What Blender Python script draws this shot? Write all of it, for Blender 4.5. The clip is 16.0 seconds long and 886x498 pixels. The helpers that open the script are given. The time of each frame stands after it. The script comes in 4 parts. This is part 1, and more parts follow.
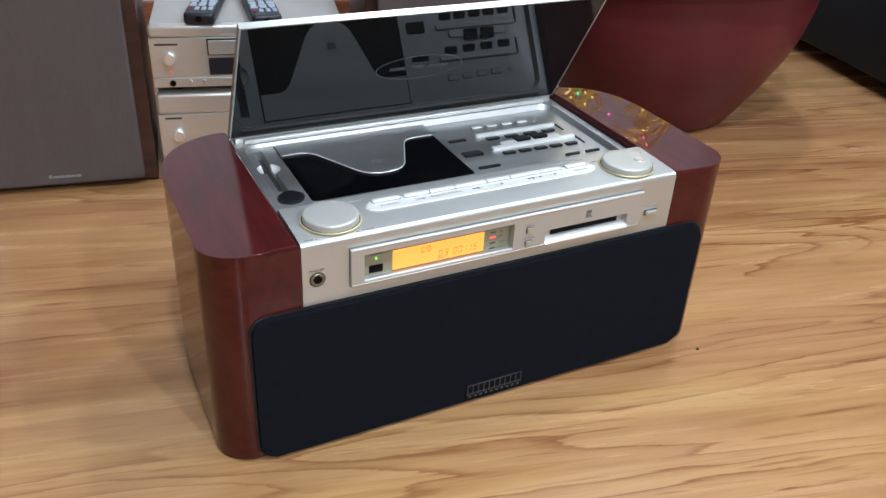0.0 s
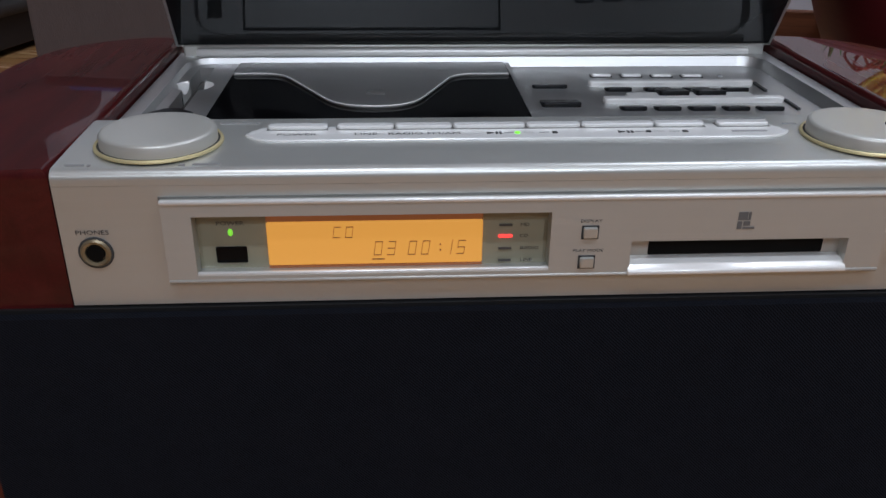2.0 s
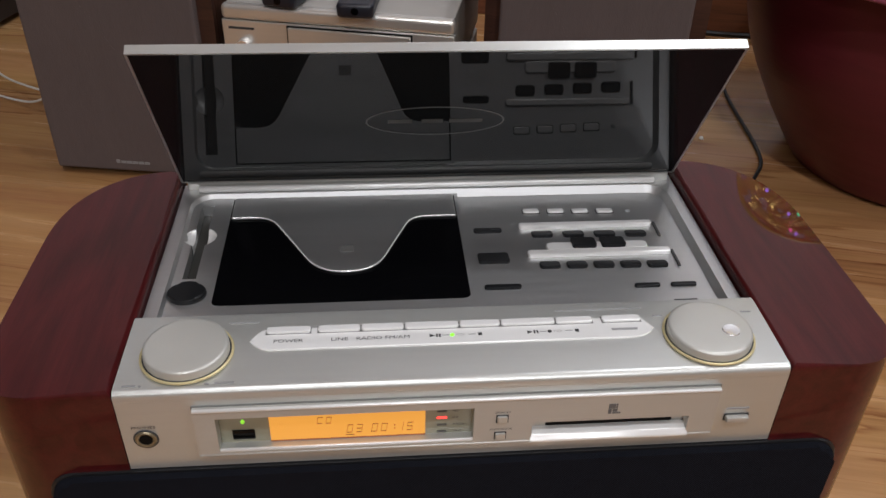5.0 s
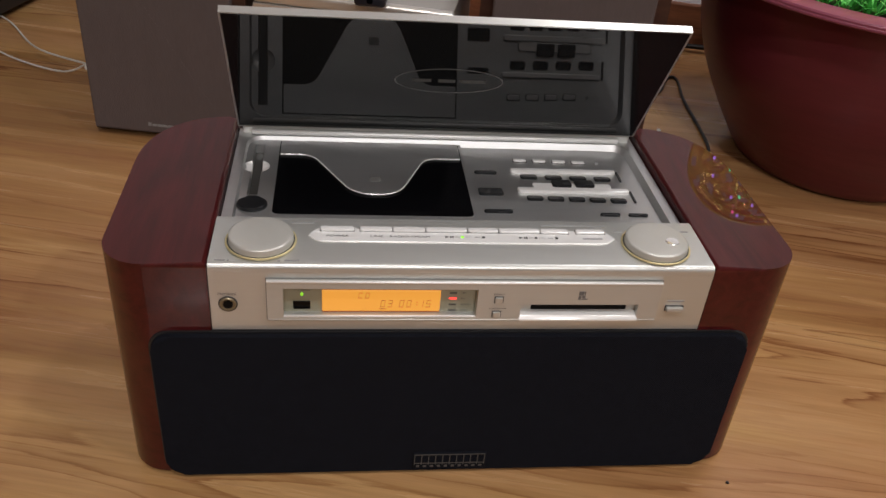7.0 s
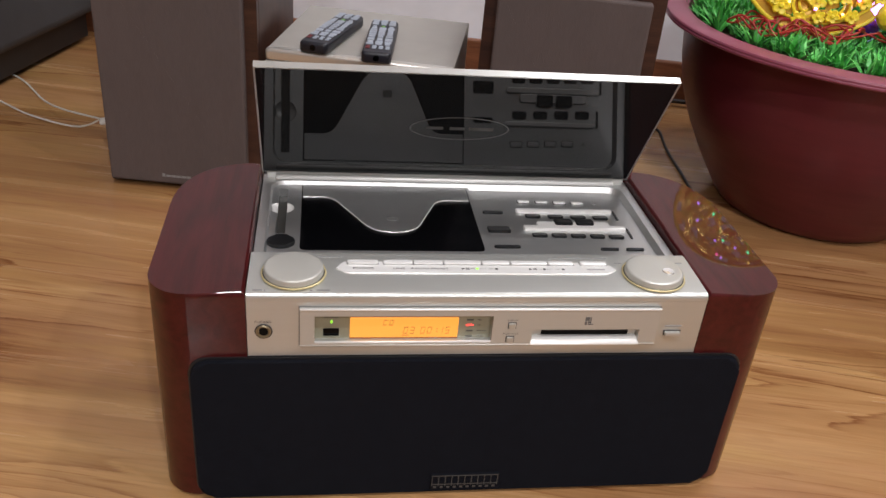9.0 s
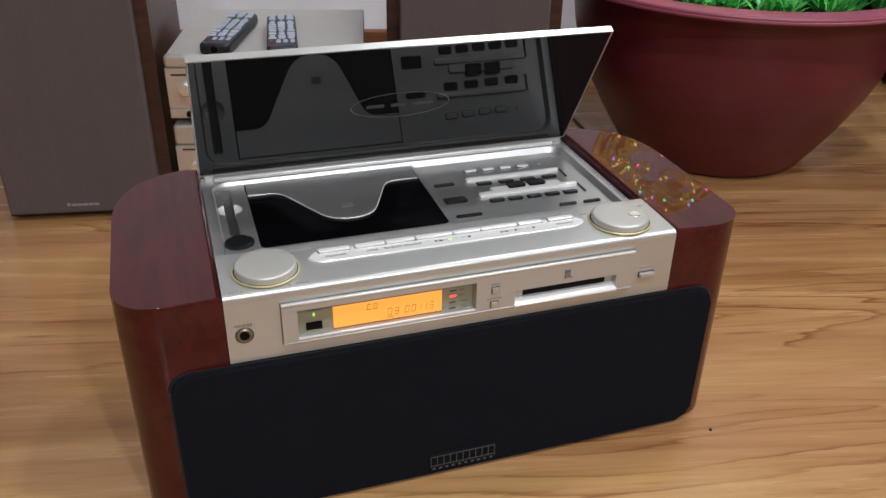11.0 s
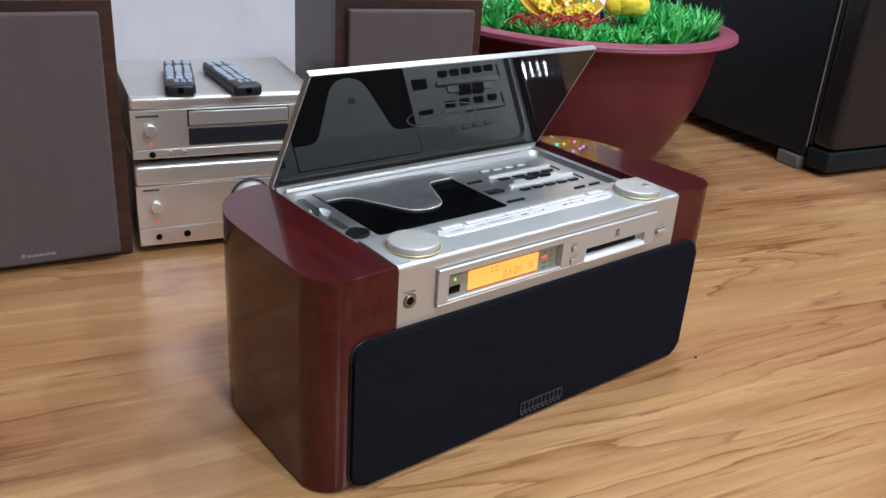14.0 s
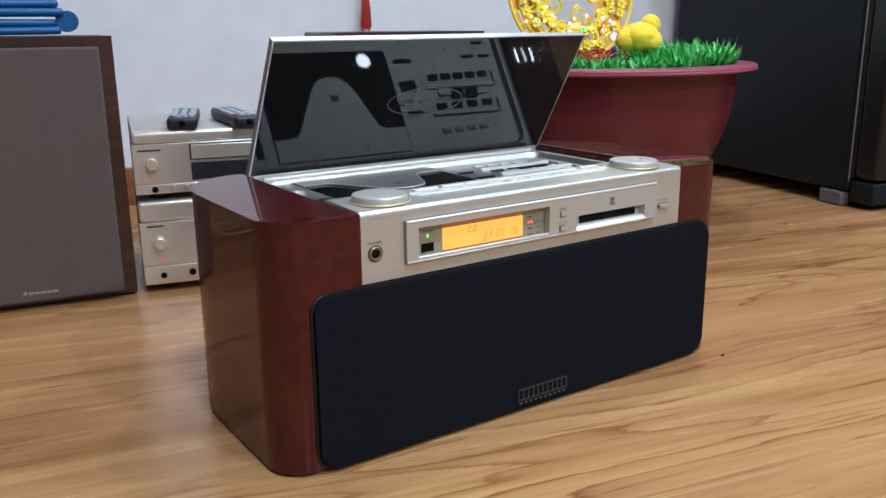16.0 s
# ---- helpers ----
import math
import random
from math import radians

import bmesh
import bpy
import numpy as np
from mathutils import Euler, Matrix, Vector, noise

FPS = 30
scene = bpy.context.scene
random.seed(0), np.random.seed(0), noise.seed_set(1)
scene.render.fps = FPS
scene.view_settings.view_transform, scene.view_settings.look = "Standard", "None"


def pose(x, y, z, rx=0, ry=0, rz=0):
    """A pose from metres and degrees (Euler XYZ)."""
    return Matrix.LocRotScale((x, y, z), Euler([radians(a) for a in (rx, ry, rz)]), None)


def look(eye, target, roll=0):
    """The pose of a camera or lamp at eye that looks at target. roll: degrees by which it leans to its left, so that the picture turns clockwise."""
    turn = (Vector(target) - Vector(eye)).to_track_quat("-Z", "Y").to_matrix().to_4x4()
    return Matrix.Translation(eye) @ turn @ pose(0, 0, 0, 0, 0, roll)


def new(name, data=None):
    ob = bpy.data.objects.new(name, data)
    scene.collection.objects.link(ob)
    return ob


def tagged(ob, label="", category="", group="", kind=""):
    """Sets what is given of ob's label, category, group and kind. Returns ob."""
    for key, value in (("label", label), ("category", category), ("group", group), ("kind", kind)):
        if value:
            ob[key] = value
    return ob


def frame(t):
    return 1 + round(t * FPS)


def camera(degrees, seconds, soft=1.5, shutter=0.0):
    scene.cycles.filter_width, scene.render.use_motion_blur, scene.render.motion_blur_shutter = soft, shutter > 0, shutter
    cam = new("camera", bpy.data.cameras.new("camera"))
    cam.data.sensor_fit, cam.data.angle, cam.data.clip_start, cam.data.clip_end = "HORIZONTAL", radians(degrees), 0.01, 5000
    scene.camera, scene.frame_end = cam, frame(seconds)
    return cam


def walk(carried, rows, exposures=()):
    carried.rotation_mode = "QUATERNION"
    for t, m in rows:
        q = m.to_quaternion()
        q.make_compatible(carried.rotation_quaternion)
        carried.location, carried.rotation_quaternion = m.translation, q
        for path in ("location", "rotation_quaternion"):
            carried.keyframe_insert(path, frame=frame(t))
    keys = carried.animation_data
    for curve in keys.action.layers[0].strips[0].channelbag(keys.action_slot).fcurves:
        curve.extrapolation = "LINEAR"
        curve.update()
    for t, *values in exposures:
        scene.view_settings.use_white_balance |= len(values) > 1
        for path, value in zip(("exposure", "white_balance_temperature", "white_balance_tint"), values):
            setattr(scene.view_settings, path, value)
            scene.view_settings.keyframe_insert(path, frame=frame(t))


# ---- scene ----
cam = camera(54.9, 16.0)
PATH = [
    (0, (-0.339, -0.538, 0.539), (0.453, 0.983, -0.49), 3.1),
    (0.5, (-0.282, -0.511, 0.513), (0.361, 1.056, -0.551), 3.6),
    (1, (-0.145, -0.437, 0.452), (0.284, 1.189, -0.63), 5.3),
    (1.5, (-0.068, -0.355, 0.384), (0.168, 1.368, -0.604), 3.4),
    (2, (-0.054, -0.301, 0.317), (0.062, 1.494, -0.558), 0.65),
    (2.5, (-0.05, -0.295, 0.314), (0.03, 1.513, -0.537), 0.3),
    (3, (-0.049, -0.296, 0.321), (0.048, 1.503, -0.546), 0.75),
    (3.5, (-0.036, -0.293, 0.393), (0.09, 1.422, -0.629), 0.4),
    (4, (-0.034, -0.308, 0.491), (0.093, 1.329, -0.651), 0.6),
    (6.3, (-0.065, -0.379, 0.527), (0.152, 1.248, -0.615), 3.5),
    (6.5, (-0.069, -0.407, 0.53), (0.155, 1.221, -0.61), 3.9),
    (7, (-0.093, -0.481, 0.545), (0.154, 1.162, -0.568), 5.4),
    (7.5, (-0.099, -0.509, 0.557), (0.158, 1.16, -0.514), 6.3),
    (8, (-0.105, -0.52, 0.556), (0.171, 1.163, -0.489), 5.7),
    (8.5, (-0.118, -0.532, 0.554), (0.17, 1.171, -0.455), 5.6),
    (8.7, (-0.123, -0.535, 0.557), (0.163, 1.174, -0.442), 5.4),
    (10.8, (-0.177, -0.522, 0.53), (0.326, 1.144, -0.456), 2.6),
    (11, (-0.194, -0.518, 0.527), (0.362, 1.133, -0.455), 1.2),
    (11.5, (-0.25, -0.527, 0.523), (0.42, 1.1, -0.428), -1.8),
    (12, (-0.325, -0.531, 0.504), (0.461, 1.066, -0.409), -0.5),
    (12.5, (-0.374, -0.521, 0.497), (0.531, 1.009, -0.419), 2.3),
    (13, (-0.431, -0.469, 0.483), (0.58, 1.0, -0.424), 4.7),
    (13.5, (-0.514, -0.464, 0.489), (0.643, 0.927, -0.364), 6.3),
    (14, (-0.549, -0.5, 0.495), (0.618, 0.913, -0.307), 4.0),
    (14.5, (-0.509, -0.589, 0.46), (0.585, 0.91, -0.285), 0.2),
    (15, (-0.493, -0.594, 0.409), (0.578, 0.955, -0.264), -2.2),
    (15.5, (-0.481, -0.567, 0.349), (0.61, 1.002, -0.241), -0.9),
    (16, (-0.483, -0.554, 0.341), (0.608, 1.043, -0.166), -0.6),
]
LIGHTNESS = [
    (0, 0.03, 5630, 4), (0.5, -0.04, 5630, 4), (1.0, -0.18, 5630, 7), (1.5, -0.62, 5550, 8), (2.0, -0.97, 5790, 10), (2.5, -0.91, 5940, 10),
    (3.0, -0.89, 6050, 10), (3.5, -0.70, 6150, 11), (4.0, -0.67, 6300, 11), (6.5, -0.74, 6700, 15), (7.0, -0.74, 6880, 14), (7.5, -0.72, 6960, 14),
    (8.0, -0.62, 6930, 14), (8.5, -0.36, 6820, 14), (11.0, -0.40, 6280, 9), (11.5, -0.37, 6230, 9), (12.0, -0.07, 6190, 8), (12.5, -0.08, 5940, 8),
    (14.0, -0.01, 5640, 8), (14.5, 0.05, 5640, 7), (15.0, 0.04, 5990, 7), (16.0, -0.03, 5640, 5),
]
walk(cam, [(t, look(eye, target, roll)) for t, eye, target, roll in PATH], LIGHTNESS)

# ---- light: night-time living room lit by round ceiling lamps, all out of view ----
world = bpy.data.worlds.new("world")
scene.world = world
world.use_nodes = True
world.node_tree.nodes["Background"].inputs[0].default_value = (0.9, 0.95, 1.0, 1)
world.node_tree.nodes["Background"].inputs[1].default_value = 0.02
CEIL = 2.6


def offscreen_lamp(x, y, watts, radius, colour=(0.955, 0.985, 1.02)):
    data = bpy.data.lights.new("offscreen_lamp", "AREA")
    data.shape, data.size, data.energy, data.color = "DISK", 2 * radius, watts, colour
    ob = new("offscreen_lamp", data)
    ob.matrix_world = pose(x, y, CEIL - 0.03)
    return ob


offscreen_lamp(1.47, -1.09, 22, 0.034)
offscreen_lamp(-0.25, -1.04, 31, 0.08)
# these four are added, unseen, to brighten the back wall and the room
offscreen_lamp(0.95, 0.60, 17, 0.10)
offscreen_lamp(1.50, 0.48, 7, 0.10)
offscreen_lamp(0.60, -2.80, 66, 0.08)
offscreen_lamp(-0.90, -3.60, 47, 0.08)
for lx, ly in ((2.40, -1.08), (2.555, -0.43)):  # small lamps with five short tubes each
    for k in range(5):
        tube_lamp = bpy.data.lights.new("tube_lamp", "AREA")
        tube_lamp.shape, tube_lamp.size, tube_lamp.size_y, tube_lamp.energy, tube_lamp.color = "RECTANGLE", 0.013, 0.075, (5.5, 2.2, 1.3, 2.2, 5.5)[k], (0.95, 0.98, 1.0)
        new("tube_lamp", tube_lamp).matrix_world = pose(lx + (k - 2) * 0.050, ly, CEIL - 0.03)

# ---- materials ----
def node_mat(name):
    m = bpy.data.materials.new(name)
    m.use_nodes = True
    nt = m.node_tree
    return m, nt, nt.nodes["Principled BSDF"]


def mk(name, base, rough=0.5, metal=0.0, vary=0.12, scale=30.0, bump=0.0, bump_scale=200.0, coat=0.0, coat_rough=0.03,
       stretch=(1, 1, 1), ior=1.5, rough_vary=0.0, emit=None, strength=0.0, sheen=0.0):
    """A procedural surface: base colour that varies at two scales, and fine relief."""
    m, nt, b = node_mat(name)
    tc = nt.nodes.new("ShaderNodeTexCoord")
    mp = nt.nodes.new("ShaderNodeMapping")
    mp.inputs["Scale"].default_value = stretch
    nt.links.new(tc.outputs["Object"], mp.inputs[0])
    n1 = nt.nodes.new("ShaderNodeTexNoise")
    n1.inputs["Scale"].default_value, n1.inputs["Detail"].default_value = scale, 6
    n2 = nt.nodes.new("ShaderNodeTexNoise")
    n2.inputs["Scale"].default_value, n2.inputs["Detail"].default_value = scale * 0.13, 3
    mix = nt.nodes.new("ShaderNodeMath")
    mix.operation = "ADD"
    for n in (n1, n2):
        nt.links.new(mp.outputs[0], n.inputs["Vector"])
    nt.links.new(n1.outputs[0], mix.inputs[0])
    nt.links.new(n2.outputs[0], mix.inputs[1])
    ramp = nt.nodes.new("ShaderNodeMapRange")
    ramp.inputs["From Min"].default_value, ramp.inputs["From Max"].default_value = 0.6, 1.4
    ramp.inputs["To Min"].default_value, ramp.inputs["To Max"].default_value = 1 - vary, 1 + vary
    nt.links.new(mix.outputs[0], ramp.inputs[0])
    hsv = nt.nodes.new("ShaderNodeHueSaturation")
    hsv.inputs["Color"].default_value = (*base, 1)
    nt.links.new(ramp.outputs[0], hsv.inputs["Value"])
    nt.links.new(hsv.outputs[0], b.inputs["Base Color"])
    b.inputs["Roughness"].default_value, b.inputs["Metallic"].default_value, b.inputs["IOR"].default_value = rough, metal, ior
    if rough_vary:
        r2 = nt.nodes.new("ShaderNodeMapRange")
        r2.inputs["From Min"].default_value, r2.inputs["From Max"].default_value = 0.6, 1.4
        r2.inputs["To Min"].default_value, r2.inputs["To Max"].default_value = max(0, rough - rough_vary), rough + rough_vary
        nt.links.new(mix.outputs[0], r2.inputs[0])
        nt.links.new(r2.outputs[0], b.inputs["Roughness"])
    b.inputs["Coat Weight"].default_value, b.inputs["Coat Roughness"].default_value = coat, coat_rough
    b.inputs["Sheen Weight"].default_value = sheen
    if bump:
        n3 = nt.nodes.new("ShaderNodeTexNoise")
        n3.inputs["Scale"].default_value, n3.inputs["Detail"].default_value = bump_scale, 4
        nt.links.new(mp.outputs[0], n3.inputs["Vector"])
        bp = nt.nodes.new("ShaderNodeBump")
        bp.inputs["Strength"].default_value, bp.inputs["Distance"].default_value = bump, 0.001
        nt.links.new(n3.outputs[0], bp.inputs["Height"])
        nt.links.new(bp.outputs[0], b.inputs["Normal"])
    if emit:
        b.inputs["Emission Color"].default_value, b.inputs["Emission Strength"].default_value = (*emit, 1), strength
    return m


def wood(name, light, mid, dark, length, across, rough, coat=0.0, coat_rough=0.03, turn=0.0, bump=0.05, contrast=1.0, tone=None, spec=0.5, lines_to=0.72, fibre=0.13):
    """Wood whose grain runs along local x: broad boards of tone, long streaks, thin dark lines."""
    m, nt, b = node_mat(name)
    tc = nt.nodes.new("ShaderNodeTexCoord")
    mp = nt.nodes.new("ShaderNodeMapping")
    mp.inputs["Rotation"].default_value = (0, 0, turn)
    nt.links.new(tc.outputs["Object"], mp.inputs[0])

    def grain(sx, sy, detail, distort=0.0, rough_=0.55):
        m2 = nt.nodes.new("ShaderNodeMapping")
        m2.inputs["Scale"].default_value = (sx, sy, sy)
        nt.links.new(mp.outputs[0], m2.inputs[0])
        n = nt.nodes.new("ShaderNodeTexNoise")
        n.inputs["Scale"].default_value, n.inputs["Detail"].default_value = 1.0, detail
        n.inputs["Roughness"].default_value, n.inputs["Distortion"].default_value = rough_, distort
        nt.links.new(m2.outputs[0], n.inputs["Vector"])
        return n

    broad = grain(length, across, 5, 0.9)
    fine = grain(length * 3, across * 9, 4, 0.3)
    lines = grain(length * 0.7, across * 1.6, 3, 1.4)
    ramp = nt.nodes.new("ShaderNodeValToRGB")
    e = ramp.color_ramp.elements
    e[0].position, e[0].color = 0.5 - 0.2 / contrast, (*dark, 1)
    e[1].position, e[1].color = 0.5 + 0.2 / contrast, (*light, 1)
    e.new(0.5).color = (*mid, 1)
    nt.links.new(broad.outputs[0], ramp.inputs[0])
    # thin dark contour lines of the grain
    band = nt.nodes.new("ShaderNodeMath")
    band.operation = "PINGPONG"
    band.inputs[1].default_value = 0.055
    nt.links.new(lines.outputs[0], band.inputs[0])
    thin = nt.nodes.new("ShaderNodeMapRange")
    thin.inputs["From Min"].default_value, thin.inputs["From Max"].default_value = 0.0, 0.014
    thin.inputs["To Min"].default_value, thin.inputs["To Max"].default_value = lines_to, 1.0
    nt.links.new(band.outputs[0], thin.inputs[0])
    f2 = nt.nodes.new("ShaderNodeMapRange")
    f2.inputs["From Min"].default_value, f2.inputs["From Max"].default_value = 0.3, 0.7
    f2.inputs["To Min"].default_value, f2.inputs["To Max"].default_value = 1 - fibre, 1 + fibre
    nt.links.new(fine.outputs[0], f2.inputs[0])
    mul = nt.nodes.new("ShaderNodeMath")
    mul.operation = "MULTIPLY"
    nt.links.new(thin.outputs[0], mul.inputs[0])
    nt.links.new(f2.outputs[0], mul.inputs[1])
    hsv = nt.nodes.new("ShaderNodeHueSaturation")
    nt.links.new(mul.outputs[0], hsv.inputs["Value"])
    nt.links.new(ramp.outputs[0], hsv.inputs["Color"])
    out = hsv.outputs[0]
    if tone:
        big = grain(0.9, 3.2, 2, 0.4)
        tr = nt.nodes.new("ShaderNodeMapRange")
        tr.inputs["From Min"].default_value, tr.inputs["From Max"].default_value = 0.42, 0.62
        nt.links.new(big.outputs[0], tr.inputs[0])
        mx = nt.nodes.new("ShaderNodeMix")
        mx.data_type, mx.blend_type = "RGBA", "MULTIPLY"
        nt.links.new(tr.outputs[0], mx.inputs[0])
        nt.links.new(out, mx.inputs[6])
        mx.inputs[7].default_value = (*tone, 1)
        out = mx.outputs[2]
    nt.links.new(out, b.inputs["Base Color"])
    b.inputs["Roughness"].default_value = rough
    b.inputs["Specular IOR Level"].default_value = spec
    b.inputs["Coat Weight"].default_value, b.inputs["Coat Roughness"].default_value, b.inputs["Coat IOR"].default_value = coat, coat_rough, 1.47
    if bump:
        bp = nt.nodes.new("ShaderNodeBump")
        bp.inputs["Strength"].default_value, bp.inputs["Distance"].default_value = bump, 0.0006
        nt.links.new(fine.outputs[0], bp.inputs["Height"])
        nt.links.new(bp.outputs[0], b.inputs["Normal"])
    return m


def laminate(name):
    """Oak-look laminate: soft bands of tone, long streaks, and sparse dark grain lines that loop and fade."""
    m, nt, b = node_mat(name)
    tc = nt.nodes.new("ShaderNodeTexCoord")

    def noise_(sx, sy, detail, distort, rough=0.5, shift=0.0):
        mp = nt.nodes.new("ShaderNodeMapping")
        mp.inputs["Scale"].default_value, mp.inputs["Location"].default_value = (sx, sy, 1), (shift, shift * 0.7, 0)
        nt.links.new(tc.outputs["Object"], mp.inputs[0])
        n = nt.nodes.new("ShaderNodeTexNoise")
        n.inputs["Scale"].default_value, n.inputs["Detail"].default_value = 1.0, detail
        n.inputs["Roughness"].default_value, n.inputs["Distortion"].default_value = rough, distort
        nt.links.new(mp.outputs[0], n.inputs["Vector"])
        return n.outputs[0]

    def remap(v, a, c, lo_, hi_):
        r = nt.nodes.new("ShaderNodeMapRange")
        r.inputs["From Min"].default_value, r.inputs["From Max"].default_value = a, c
        r.inputs["To Min"].default_value, r.inputs["To Max"].default_value = lo_, hi_
        nt.links.new(v, r.inputs[0])
        return r.outputs[0]

    def math_(op, a, c):
        n = nt.nodes.new("ShaderNodeMath")
        n.operation = op
        for k, v in enumerate((a, c)):
            if isinstance(v, float):
                n.inputs[k].default_value = v
            else:
                nt.links.new(v, n.inputs[k])
        return n.outputs[0]

    broad = noise_(1.1, 9.0, 4, 0.6)
    streak = noise_(1.7, 30.0, 6, 0.6, 0.60, 3.0)
    fine = noise_(9.0, 260.0, 5, 0.2, 0.7, 5.0)
    contour = noise_(0.85, 8.0, 3, 0.55, 0.45, 9.0)
    rough_edge = noise_(9.0, 110.0, 5, 0.3, 0.65, 31.0)
    patch = noise_(1.7, 8.0, 3, 0.3, 0.5, 17.0)
    tone = noise_(1.1, 5.0, 3, 0.3, 0.5, 23.0)
    dash = noise_(6.5, 120.0, 3, 0.3, 0.55, 41.0)
    pore = noise_(22.0, 520.0, 2, 0.2, 0.5, 53.0)
    vein = noise_(0.9, 17.0, 3, 0.9, 0.5, 67.0)
    warm = noise_(2.3, 14.0, 4, 0.5, 0.55, 79.0)
    ramp = nt.nodes.new("ShaderNodeValToRGB")
    e = ramp.color_ramp.elements
    e[0].position, e[0].color = 0.34, (0.285, 0.133, 0.054, 1)
    e[1].position, e[1].color = 0.66, (0.568, 0.335, 0.150, 1)
    e.new(0.49).color = (0.434, 0.231, 0.094, 1)
    nt.links.new(math_("ADD", math_("MULTIPLY", broad, 0.54), math_("MULTIPLY", streak, 0.46)), ramp.inputs[0])
    # grain rings: darken slowly, then break off sharply
    ring = math_("FRACT", math_("ADD", math_("MULTIPLY", contour, 12.0), math_("MULTIPLY", rough_edge, 0.55)), 0.0)
    slow = remap(ring, 0.40, 0.96, 0.0, 0.40)
    sharp = remap(ring, 0.80, 0.94, 0.0, 0.60)
    fall = remap(ring, 0.95, 1.0, 1.0, 0.0)
    line = math_("MULTIPLY", math_("MULTIPLY", math_("ADD", slow, sharp), fall), remap(patch, 0.40, 0.62, 0.10, 1.0))
    line = math_("MAXIMUM", line, math_("MULTIPLY", remap(dash, 0.60, 0.70, 0.0, 0.7), remap(patch, 0.36, 0.56, 0.15, 1.0)))
    # wandering veins where the tone crosses its middle, and short pores
    band = math_("ABSOLUTE", math_("SUBTRACT", vein, 0.5), 0.0)
    line = math_("MAXIMUM", line, math_("MULTIPLY", remap(band, 0.0, 0.020, 0.55, 0.0), remap(patch, 0.46, 0.62, 0.0, 1.0)))
    line = math_("MAXIMUM", line, math_("MULTIPLY", remap(pore, 0.60, 0.74, 0.0, 0.28), remap(streak, 0.62, 0.40, 0.2, 1.0)))
    mx = nt.nodes.new("ShaderNodeMix")
    mx.data_type, mx.blend_type = "RGBA", "MULTIPLY"
    nt.links.new(line, mx.inputs[0])
    nt.links.new(ramp.outputs[0], mx.inputs[6])
    mx.inputs[7].default_value = (0.46, 0.31, 0.25, 1)
    pink = nt.nodes.new("ShaderNodeMix")
    pink.data_type, pink.blend_type = "RGBA", "MULTIPLY"
    nt.links.new(remap(tone, 0.45, 0.65, 0.0, 1.0), pink.inputs[0])
    nt.links.new(mx.outputs[2], pink.inputs[6])
    pink.inputs[7].default_value = (0.90, 0.83, 0.90, 1)
    hsv = nt.nodes.new("ShaderNodeHueSaturation")
    nt.links.new(remap(fine, 0.3, 0.7, 0.91, 1.08), hsv.inputs["Value"])
    gold = nt.nodes.new("ShaderNodeMix")  # yellower patches
    gold.data_type, gold.blend_type = "RGBA", "MULTIPLY"
    nt.links.new(remap(warm, 0.44, 0.62, 0.0, 1.0), gold.inputs[0])
    nt.links.new(pink.outputs[2], gold.inputs[6])
    gold.inputs[7].default_value = (1.02, 1.06, 0.97, 1)
    nt.links.new(gold.outputs[2], hsv.inputs["Color"])
    nt.links.new(hsv.outputs[0], b.inputs["Base Color"])
    nt.links.new(remap(streak, 0.3, 0.7, 0.20, 0.30), b.inputs["Roughness"])
    bp = nt.nodes.new("ShaderNodeBump")
    bp.inputs["Strength"].default_value, bp.inputs["Distance"].default_value = 0.06, 0.0005
    nt.links.new(fine, bp.inputs["Height"])
    nt.links.new(bp.outputs[0], b.inputs["Normal"])
    return m


M_FLOOR = laminate("floor_laminate")
M_LACQUER = wood("cherry_lacquer", (0.075, 0.0088, 0.0092), (0.060, 0.0068, 0.0071), (0.042, 0.0049, 0.0051), 9.0, 70.0, 0.4,
                 coat=0.80, coat_rough=0.014, turn=math.pi / 2, bump=0.0, spec=0.05, lines_to=0.90, fibre=0.08)
M_VENEER = wood("walnut_veneer", (0.070, 0.029, 0.018), (0.048, 0.019, 0.012), (0.028, 0.011, 0.007), 6.0, 50.0, 0.4, turn=0.0)
M_SKIRT = wood("skirting_wood", (0.30, 0.12, 0.06), (0.22, 0.085, 0.04), (0.15, 0.05, 0.025), 3.0, 40.0, 0.4)
M_WALL = mk("wall_paint", (0.88, 0.90, 0.96), 0.6, vary=0.08, scale=14, bump=0.15, bump_scale=60)
M_FAR = mk("brown_wall_paint", (0.16, 0.135, 0.115), 0.7, vary=0.08, scale=6)
M_CEIL = mk("ceiling_paint", (0.80, 0.77, 0.84), 0.8, vary=0.03)
M_SILVER = mk("brushed_silver", (0.5766, 0.5859, 0.558), 0.34, 0.62, vary=0.025, scale=60, stretch=(0.3, 6, 6), rough_vary=0.06)
M_DECK = mk("satin_metal_deck", (0.6138, 0.6185, 0.6138), 0.41, 0.93, vary=0.04, scale=60, stretch=(0.3, 6, 6), rough_vary=0.04)
M_FACE = mk("satin_champagne", (0.5336, 0.529, 0.4968), 0.40, 0.45, vary=0.025, scale=60, stretch=(0.3, 6, 6))
M_BRIGHT = mk("polished_silver", (0.92, 0.92, 0.91), 0.22, 0.8, vary=0.04)
M_SATIN = mk("satin_white_metal", (0.84, 0.84, 0.82), 0.34, 0.35, vary=0.03)
M_KNOB = mk("pearl_plastic", (0.57, 0.5652, 0.5225), 0.38, 0.4, vary=0.04)
M_GOLD = mk("gold_ring", (0.78, 0.68, 0.38), 0.4, 0.5, vary=0.08)
M_BRASS = mk("dull_brass", (0.30, 0.25, 0.16), 0.35, 0.7, vary=0.1)
